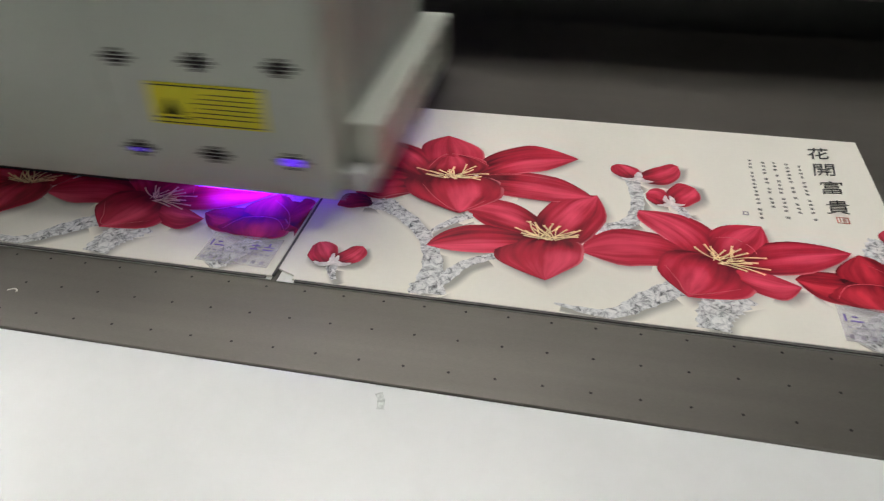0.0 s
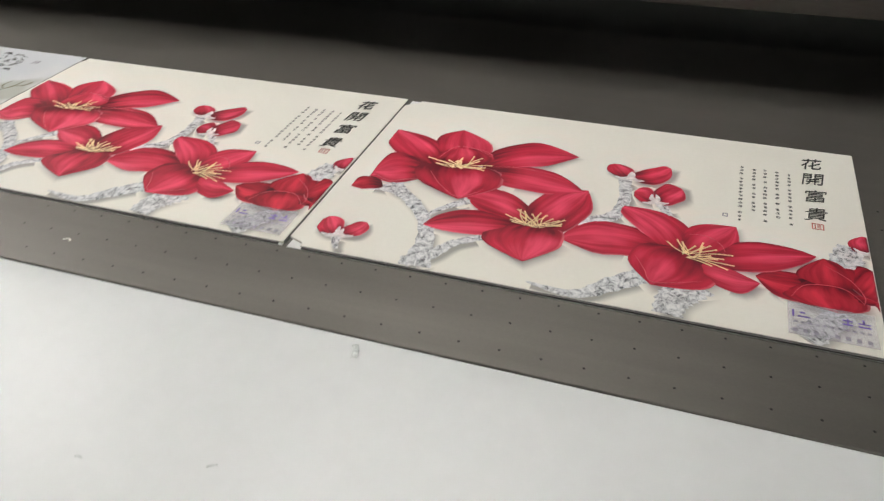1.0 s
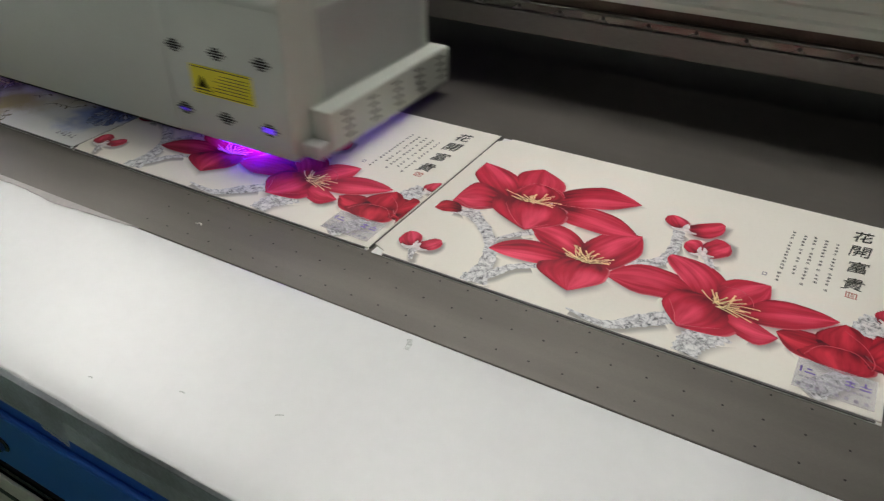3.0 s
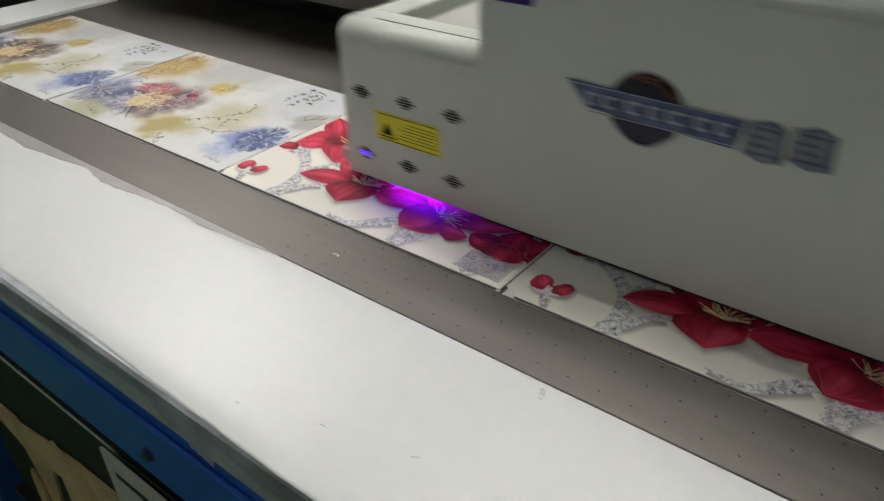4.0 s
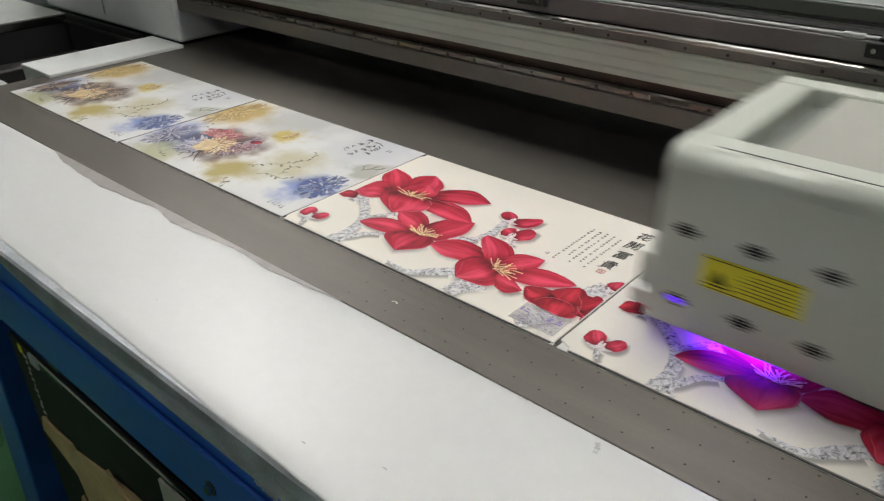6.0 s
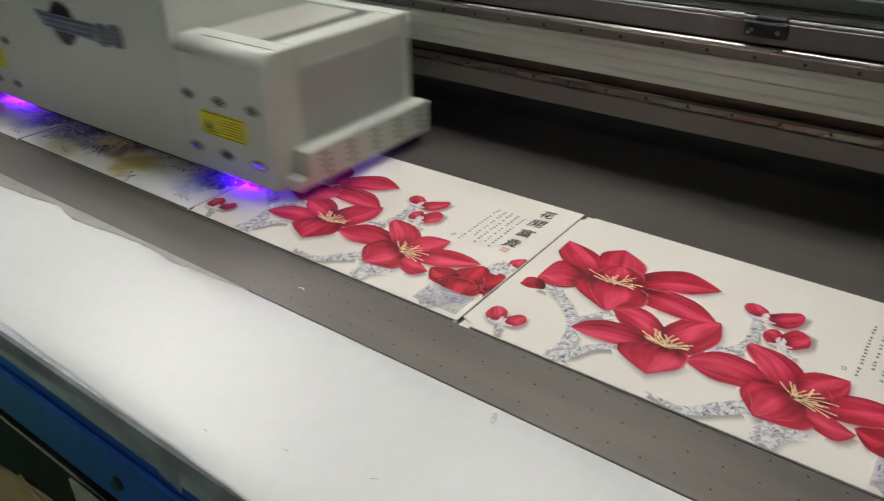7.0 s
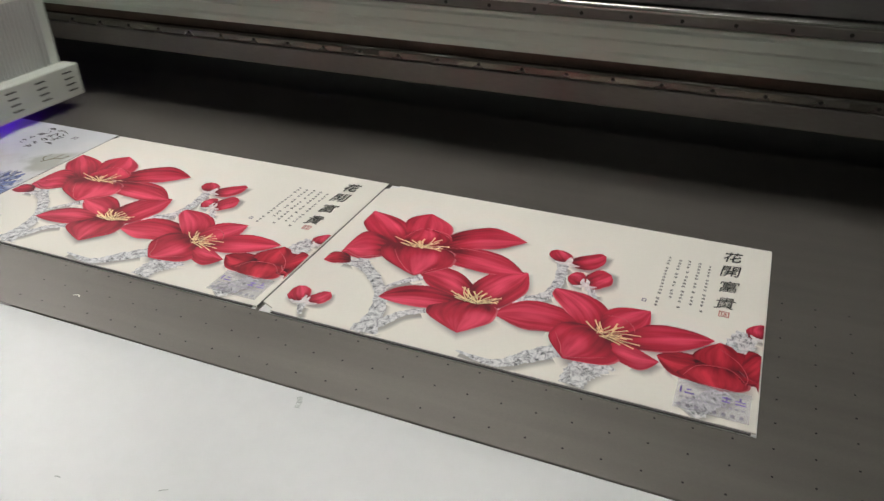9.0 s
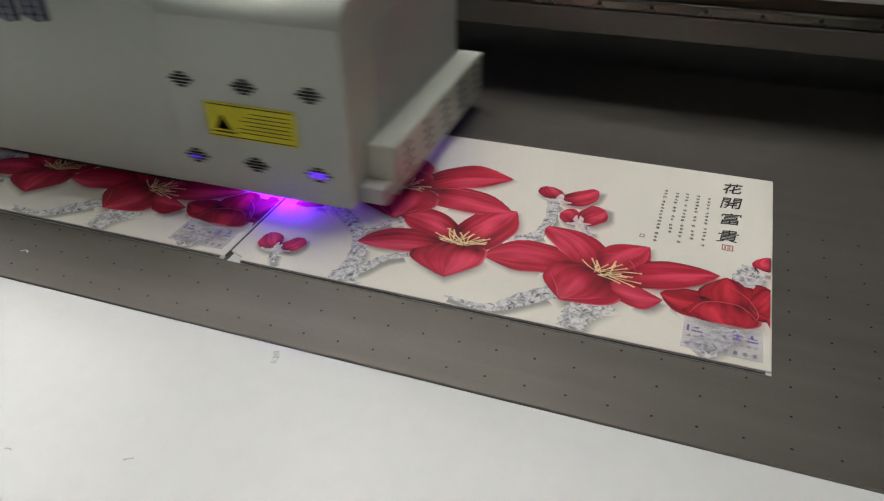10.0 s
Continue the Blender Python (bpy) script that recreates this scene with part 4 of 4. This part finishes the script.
def magnolia_tile(at, label, group, lug):
    e = thing("printed_tile", label, "printed tile", at, group)
    part("tile_body", tile_slab(lug), M_CREAM, e, "cream glazed tile")
    part("backing", box(0.004 - lug, 0.6008, -0.0014, 0.4005, -0.0029, -0.0024, 0.0001, 1), M_BASE, e, "white backing sheet")
    part("edge_shade_band", box(0.003, 0.595, -0.0010, 0.0021, -0.0023, -0.0006), M_EDGE_SHADE, e, "dark strip standing in for shade along the edge")
    if lug < 0.01:
        part("edge_shade_band", box(0.6003, 0.6025, 0.004, 0.397, -0.0023, -0.0005), M_EDGE_SHADE, e, "dark strip standing in for shade along the edge")
    random.seed(11)
    z = 0.12
    sh = (5, -6)
    for group_rows, m in ((FLOWER_D, M_PETAL_DEEP), (FLOWER_A, M_PETAL), (FLOWER_B, M_PETAL), (FLOWER_C, M_PETAL), (BUDS_A, M_PETAL)):
        for r in group_rows:
            part("soft_ink", petal(r, z, 0, 1.22 if m is not None and r not in BUDS_A else 1.45, sh, 8, 8), M_HALO, e)
            z += 0.004
    z = 0.30
    # branches
    limbs = (([(28, 146), (68, 142), (112, 99), (132, 51), (136, 4)], [12, 17, 15, 19, 34]), ([(194, 79), (164, 58), (146, 29), (122, 8)], [9, 11, 15, 18]),
             ([(48, 160), (60, 148), (74, 138)], [20, 22, 12]), ([(155, 149), (128, 122), (116, 104)], [13, 8, 4]),
             ([(258, 14), (309, 9), (343, 36), (374, 62)], [2, 12, 21, 24]), ([(426, 62), (412, 42), (404, 24), (402, 4)], [40, 36, 30, 26]),
             ([(327, 254), (333, 205), (325, 165), (288, 136)], [15, 13, 16, 20]), ([(372, 212), (382, 196), (392, 170)], [12, 10, 8]),
             ([(580, 178), (575, 155), (570, 125)], [22, 30, 34]), ([(566, 56), (545, 30), (528, 8)], [22, 26, 30]), ([(30, 36), (36, 18), (42, 8)], [14, 7, 4]))
    for pts, w in limbs:
        part("soft_ink", strip([(x + 6, y - 6) for x, y in pts], [k + 12 for k in w], 0.10 + z * 0.05, 0.0, 8, True), M_HALO, e)
        part("branch", strip(pts, [k * 1.1 for k in w], z, 0.5), M_BARK, e, "grey and white printed bark", True)
        z += 0.02
    z = 0.7
    for r in FLOWER_D:
        part("petal", petal(r, z, 0.5), M_PETAL_DEEP, e, "deep red satin-like petal", True)
        z += 0.07
    for rows in (FLOWER_A, FLOWER_B, FLOWER_C):
        z = 0.75
        for r in rows:
            part("petal", petal(r, z, 0.6), M_PETAL, e, "red satin-like petal", True)
            z += 0.09
    for i, r in enumerate(BUDS_A):
        part("bud", petal(r, 0.9, 0.4, tip_power=(2.1, 0.6)), M_PETAL, e, "small closed red bud", True)
        c = Vector(r[0:2])
        d = (Vector(r[2:4]) - c).normalized()
        q = Vector((-d.y, d.x))
        part("calyx", strip([c + q * 13 + d * 7, c + q * 6 - d * 1, c - q * 6 - d * 1, c - q * 13 + d * 7], [2, 7, 7, 2], 1.4, 0.2, 5), M_CALYX, e, "white ragged calyx", True)
    part("bud", petal((38, 153, -1, 138, 8, 165, 23, 136), 0.9, 0.4), M_PETAL_DEEP, e, "dark red closed bud", True)
    # pale rims on folded petals
    for pts in ([(85, 238), (98, 272), (128, 272), (157, 254)], [(86, 200), (108, 172), (139, 150), (165, 176)], [(517, 68), (532, 92), (566, 96), (585, 76)],
                [(413, 150), (430, 152), (446, 140), (452, 126)], [(360, 92), (372, 70), (384, 50), (430, 66)], [(158, 232), (190, 240), (240, 236)], [(552, 132), (575, 112), (586, 88), (584, 74)]):
        part("petal_rim", strip(pts, [0.4] + [1.1] * (len(pts) - 2) + [0.4], 2.05, 0.1, 6), M_RIM, e, "pale pink rim line")
    # stamens
    for cx, cy, a0, a1, n in ((117, 219, 0.05, 3.3, 20), (240, 116, 0.3, 3.1, 20), (417, 108, -0.5, 2.5, 18)):
        for k in range(n):
            a = a0 + (a1 - a0) * (k + random.uniform(-0.4, 0.4)) / n
            ln = random.uniform(24, 44)
            d = Vector((math.cos(a), math.sin(a) * 0.75))
            q = Vector((-d.y, d.x)) * random.uniform(-3.5, 3.5)
            b0 = Vector((cx + random.uniform(-9, 10), cy + random.uniform(-5, 4)))
            part("stamen", strip([b0, b0 + d * ln * 0.5 + q, b0 + d * ln], [1.2, 1.5, 2.6], 2.2 + 0.03 * k, 0.15, 4), M_STAMEN, e, "cream curling stamen")
    # writing
    for ch, x, y, weight in (("\u82b1", 549, 360, 0.006), ("\u958b", 549, 320, -0.002), ("\u5bcc", 550, 279, -0.007), ("\u8cb4", 549, 237, -0.007)):
        glyph(ch, x, y, 24, 28, weight - 0.004, M_INK, e)
    part("seal", ink_bars([(543, 556, 205, 206.3), (543, 556, 216, 217.3), (543, 544.3, 206.3, 216), (554.7, 556, 206.3, 216), (546, 547.4, 207.5, 215), (549, 553, 208, 209.3), (549, 553, 210.8, 212), (549, 553, 213.4, 214.6)]), M_SEAL, e, "small red seal print")
    part("seal", ink_bars([(446, 452, 203, 204.2), (446, 447.2, 204.2, 208.8), (450.8, 452, 204.2, 208.8), (446, 452, 208.8, 210)]), M_GREYINK, e, "small faded seal print")
    for x, top, bot in ((521, 325, 208), (507, 328, 216), (493, 329, 204), (480, 327, 220), (465, 330, 200)):
        rects = []
        yy, count = top, 0
        while yy > bot:
            for k in range(3):
                a, b = random.uniform(-2.9, -1.2), random.uniform(1.2, 2.9)
                rects.append((x + a * 0.85, x + b * 0.85, yy - 0.5 - k * 1.5, yy - k * 1.5))
            for k in range(2):
                a, b = random.uniform(-2.2, 1.8), random.uniform(3.4, 5.0)
                rects.append((x + a, x + a + 0.55, yy - b * 0.85, yy + random.uniform(-1.0, 0.4)))
            count += 1
            yy -= 8.4 if count % random.choice((3, 4)) else 13.5
        part("verse_column", ink_bars(rects), M_INK, e, "column of tiny unreadable brush marks")["kind"] = "stuff"
    # pale overprint with plain bars
    ov = part("pale_overprint", box(0.513, 0.592, 0.010, 0.059, 0.0021, 0.0022), M_LILAC, e, "pale translucent lilac overprinted field")
    bars = [(517 + 9.3 * k, 521 + 9.3 * k, 14, 19, M_GREYINK) for k in range(8) if k != 3] + [(518 + 6.5 * k, 521.5 + 6.5 * k, 28, 30.5, M_GREYINK) for k in range(11)]
    bars += [(x0, x1, y0, y1, M_PURPLE) for x0, x1, y0, y1 in ((517, 519, 37, 47), (522, 533, 37, 39), (524, 529, 43, 45), (562, 571, 37, 39), (562, 571, 43, 45), (566, 567.5, 39, 47), (576, 587, 37, 39), (576, 587, 42, 43.5), (580, 582, 43, 49))]
    for x0, x1, y0, y1, m in bars:
        b = part("print_bar", ink_bars([(x0, x1, y0, y1)], 0.2), m, ov)
        b.location.z = 0.0023
    return e


def add_strip(bm, st):
    me = bpy.data.meshes.new("tmp")
    st.to_mesh(me)
    st.free()
    bm.from_mesh(me)
    bpy.data.meshes.remove(me)


def blossom(e, label, m, at, spread, n, size, seed, z=0.3, arc=(0.0, 6.283), line=1.1):
    """Curled petals laid from the rim to the heart, each over its own dark outline. Lengths in millimetres."""
    rnd = random.Random(seed)
    fill, ink = bmesh.new(), bmesh.new()
    ln, wd = size
    for k in range(n):
        rr = math.sqrt(1 - (k + 0.5) / n)
        a = arc[0] + (arc[1] - arc[0]) * ((k * 0.618) % 1.0)
        p = Vector((at[0] + spread[0] * rr * math.cos(a), at[1] + spread[1] * rr * math.sin(a)))
        out = Vector((math.cos(a) * spread[0], math.sin(a) * spread[1])).normalized()
        out.rotate(Matrix.Rotation(rnd.uniform(-0.5, 0.5), 2))
        q = Vector((-out.y, out.x)) * rnd.uniform(-0.32, 0.32) * ln
        l = ln * rnd.uniform(0.7, 1.2) * (0.55 + 0.45 * rr)
        w = wd * rnd.uniform(0.75, 1.2)
        pts = [p - out * l * 0.55, p + q, p + out * l * 0.45 + q * 0.6]
        zz = z + 0.012 * k
        add_strip(ink, strip(pts, [w * 0.4 + line, w + line, w * 0.5 + line], zz - 0.006, 0.0, 3))
        add_strip(fill, strip(pts, [w * 0.35, w, w * 0.45], zz, 0.0, 3))
    o = part("blossom", fill, m, e, label)
    o["kind"] = "stuff"
    part("outline", ink, M_OUTLINE, o, "dark ink outlines")["kind"] = "stuff"


def sprig(e, rnd, start, way, count, m):
    """A fine twig with short side shoots and small leaf strokes."""
    p, d = Vector(start), Vector(way).normalized()
    pts = [p.copy()]
    for k in range(count):
        d.rotate(Matrix.Rotation(rnd.uniform(-0.9, 0.9), 2))
        p = p + d * rnd.uniform(11, 19)
        pts.append(p.copy())
        side = Vector((-d.y, d.x)) * rnd.choice((-1, 1))
        tip = p + (side + d * 0.6) * rnd.uniform(7, 14)
        part("leaf", strip([p, (p + tip) / 2 + d * 2, tip], [1.0, rnd.uniform(3.5, 6.5), 1.2], 0.34, 0.1, 4), m, e, "small brush leaf")
    part("twig", strip(pts, [1.6] * (len(pts) - 1) + [0.8], 0.3, 0.1, 4), m, e, "fine grey-green twig stroke")


def chrysanthemum_tile(at, label, group, muted=False):
    mauve, plum, blue = (M_BROWN, M_BROWN, M_BLUEINK) if muted else (M_MAUVE, M_PLUM, M_BLUEINK)
    rose = M_BROWN if muted else M_ROSE
    e = thing("printed_tile", label, "printed tile", at, group)
    part("tile_body", tile_slab(0.0), M_WASH, e, "pale glazed tile with soft colour washes")
    part("backing", box(0.001, 0.6000, -0.0014, 0.4005, -0.0029, -0.0024, 0.0001, 1), M_BASE, e, "white backing sheet")
    part("edge_shade_band", box(0.003, 0.595, -0.0010, 0.0021, -0.0023, -0.0006), M_EDGE_SHADE, e, "dark strip standing in for shade along the edge")
    part("edge_shade_band", box(0.6003, 0.6022, 0.004, 0.397, -0.0023, -0.0005), M_EDGE_SHADE, e, "dark strip standing in for shade along the edge")
    blossom(e, "mauve and blue printed blossom", mauve, (48, 105), (34, 66), 85, (21, 6.5), 3, line=1.9)
    blossom(e, "golden printed blossom", M_GOLD, (42, 296), (34, 82), 70, (30, 8), 4, line=1.6)
    blossom(e, "violet rim petals of the large blossom", mauve if not muted else M_BROWN, (168, 112), (48, 46), 34, (54, 8), 9, arc=(2.6, 5.2))
    blossom(e, "rose rim petals of the large blossom", rose, (160, 160), (58, 44), 44, (42, 11), 10, arc=(0.9, 3.0))
    blossom(e, "plum rim petals of the large blossom", plum, (232, 162), (44, 58), 78, (27, 6.5), 5, z=0.5, arc=(-1.9, 1.6), line=2.3)
    blossom(e, "cream and gold heart of the large blossom", M_CREAMGOLD, (198, 136), (46, 42), 62, (32, 9.5), 11, z=1.0, line=2.6)
    blossom(e, "small golden printed blossom", M_GOLD, (282, 281), (14, 20), 22, (16, 6), 6, line=0.8)
    blossom(e, "blue printed blossom", blue, (556, 136), (34, 58), 95, (21, 6.5), 7, line=2.0)
    part("petal", petal((246, 190, 268, 210, 250, 206, 264, 193), 2.0, 0.2), rose if muted else M_PETAL_DEEP, e, "single red petal", True)
    part("petal", petal((208, 112, 160, 92, 172, 122, 192, 86), 2.0, 0.3), M_CREAMPETAL, e, "broad cream petal", True)
    part("petal", petal((200, 130, 150, 118, 166, 142, 178, 108), 2.1, 0.3), M_CREAMPETAL, e, "broad cream petal", True)
    # dark stems under the heart
    for pts in ([(196, 92), (188, 70), (168, 52)], [(190, 78), (206, 58), (204, 36)], [(186, 72), (160, 74), (138, 60)], [(196, 92), (216, 66), (238, 44)]):
        part("stem", strip(pts, [5, 3.4, 1.2], 0.42, 0.1, 5), M_OUTLINE, e, "dark plum stem stroke")
    rnd = random.Random(8)
    for start, way, count in (((400, 92), (0.3, 1), 6), ((418, 176), (0.25, 1), 5), ((386, 150), (0.6, 1), 4), ((440, 120), (0.5, 1), 4), ((372, 20), (1, 0.15), 3), ((386, 10), (0.3, 1), 2), ((118, 30), (1, 0.2), 3), ((344, 110), (0.8, 0.5), 3), ((60, 178), (0.6, 1), 2)):
        sprig(e, rnd, start, way, count, M_TWIG)
    for cx, rows in ((448, 5), (472, 6), (496, 4)):
        for i in range(rows):
            x, y = cx + rnd.uniform(-5, 5), 372 - 15.5 * i - (0 if cx < 490 else 6)
            for k in range(rnd.choice((2, 3, 3))):
                a = (x + rnd.uniform(-11, -2), y + rnd.uniform(-7, 7))
                b = (x + rnd.uniform(2, 12), y + rnd.uniform(-7, 7))
                mid = ((a[0] + b[0]) / 2 + rnd.uniform(-4, 4), (a[1] + b[1]) / 2 + rnd.uniform(-6, 6))
                part("brush_stroke", strip([a, mid, b], [0.8, rnd.uniform(1.6, 4.4), 0.7], 0.35 + 0.01 * k, 0.05, 5), M_INK, e, "black cursive brush stroke")
    part("sprout", strip([(556, 244), (568, 262), (572, 286)], [2, 4, 1.5], 0.35, 0.1, 5), M_TWIG, e, "curled sprout stroke")
    part("sprout", strip([(566, 262), (584, 270), (588, 284)], [1.5, 3.5, 4.5], 0.36, 0.1, 5), M_TWIG, e, "curled sprout stroke")
    part("sprout", strip([(560, 250), (548, 262), (552, 280)], [1.5, 3, 1.0], 0.37, 0.1, 5), M_TWIG, e, "curled sprout stroke")
    part("seal", ink_bars([(524, 535, 360, 362), (524, 526, 350, 360), (533, 535, 350, 360), (527, 532, 354, 356)]), M_GREYINK, e, "small grey seal print")
    for k, x in enumerate((528, 538, 548, 557, 566)):
        part("print_bar", ink_bars([(x, x + 5.5, 22 + 3 * (k % 2), 25 + 3 * (k % 2))]), M_GREYINK, e)
        part("print_bar", ink_bars([(x + 1, x + 2.4, 26 + 3 * (k % 2), 33 + 3 * (k % 3))]), M_GREYINK, e)
    return e


# ---------------------------------------------------------------- crumbs on film and bed
def crumb(name, label, at, pts, m, w=2.0):
    bm = strip([(x + 20, y + 20) for x, y in pts], [w] * len(pts), 0.3, 0.4, 4)
    bmesh.ops.translate(bm, verts=bm.verts[:], vec=(-0.02, -0.02, 0))
    o = tagged(part(name, bm, m), label, "scrap")
    o.matrix_basis = at
    return o


setting()
for p in LAMPS_AND_FILL:
    ceiling_light(p, (-0.33, -0.11, 0.11, 0.33) if p[1] > 0 else (0.0,))
print_bed()
machine_frame()
front_table()
film_strip()
gantry()
gantry_post(-2.9, -1.905, "white gantry end cover beside the print bed")
gantry_post(2.25, 2.95, "white gantry end cover at the parking side")
side_cover()
cable_tray()
under_table()
RED = "cream tile printed with red magnolias and black writing"
PALE = "pale tile printed with gold, plum and blue chrysanthemums"
magnolia_tile(pose(0, 0, TILE), RED + ", beside bare bed", "printed tiles in a row", 0.0195)
magnolia_tile(pose(-0.6225, 0.001, TILE), RED, "printed tiles in a row", 0.0050)
chrysanthemum_tile(pose(-1.230, 0.003, TILE, 0, 0, 0.0), PALE, "printed tiles in a row")
chrysanthemum_tile(pose(-1.836, 0.001, TILE, 0, 0, -0.2), "pale tile printed with muted brown and gold chrysanthemums", "printed tiles in a row", True)
CARRIAGE = carriage()
crumb("paper_scrap", "curled grey shaving lying on the steel bed", pose(-0.275, -0.067, BED + 0.0006), [(3, 1), (8, 4), (12, 3), (14, 0)], M_PAPERW)
crumb("film_mark", "small grey printed mark stuck on the white film", pose(0.130, -0.137, BED + 0.0028), [(-3, 9), (1, 2), (3, -8)], M_MARK, 6.0)


for px, py, pts in ((0.076, -0.293, [(-4, -2), (0, 1), (4, 3)]), (-0.135, -0.352, [(-3, 0), (0, 1), (3, 0)]), (0.35, -0.30, [(-2, -2), (0, 1), (2, 2)]), (-0.033, -0.319, [(-4, 0), (0, 1), (4, 0)]), (-0.55, -0.30, [(0, 2), (1, 0), (1, -2)])):
    crumb("dust_speck", "tiny grey speck lying on the white film", pose(px, py, BED + 0.0030), pts, M_MARK, 1.6)


# ---------------------------------------------------------------- what moves
def motions():
    s = [(0.0, 0.0), (0.1, -0.170), (0.2, -0.355), (0.3, -0.531), (0.6, -1.02), (0.8, -1.36), (0.95, -1.60), (1.1, -1.79), (1.25, -1.87), (1.4, -1.82), (1.6, -1.66), (1.8, -1.46), (2.0, -1.25), (2.4, -0.85), (2.9, -0.35),
         (3.3, 0.045), (3.5, 0.239), (3.7, 0.428), (4.0, 0.714), (4.3, 1.011), (4.5, 1.207), (4.8, 1.505), (5.0, 1.69), (5.2, 1.86), (5.35, 1.93), (5.5, 1.88), (5.7, 1.65), (5.9, 1.34), (6.1, 1.01),
         (6.3, 0.659), (6.5, 0.309), (6.7, -0.023), (7.0, -0.519), (7.3, -1.017), (7.5, -1.357), (7.6, -1.535), (7.75, -1.75), (7.9, -1.87), (8.05, -1.85), (8.25, -1.69), (8.5, -1.43), (8.7, -1.215), (8.8, -1.10), (8.9, -0.988), (9.0, -0.885),
         (9.2, -0.695), (9.5, -0.401), (9.8, -0.105), (10.0, 0.089)]
    walk(CARRIAGE, [(t, pose(x, 0, 0)) for t, x in s])


motions()
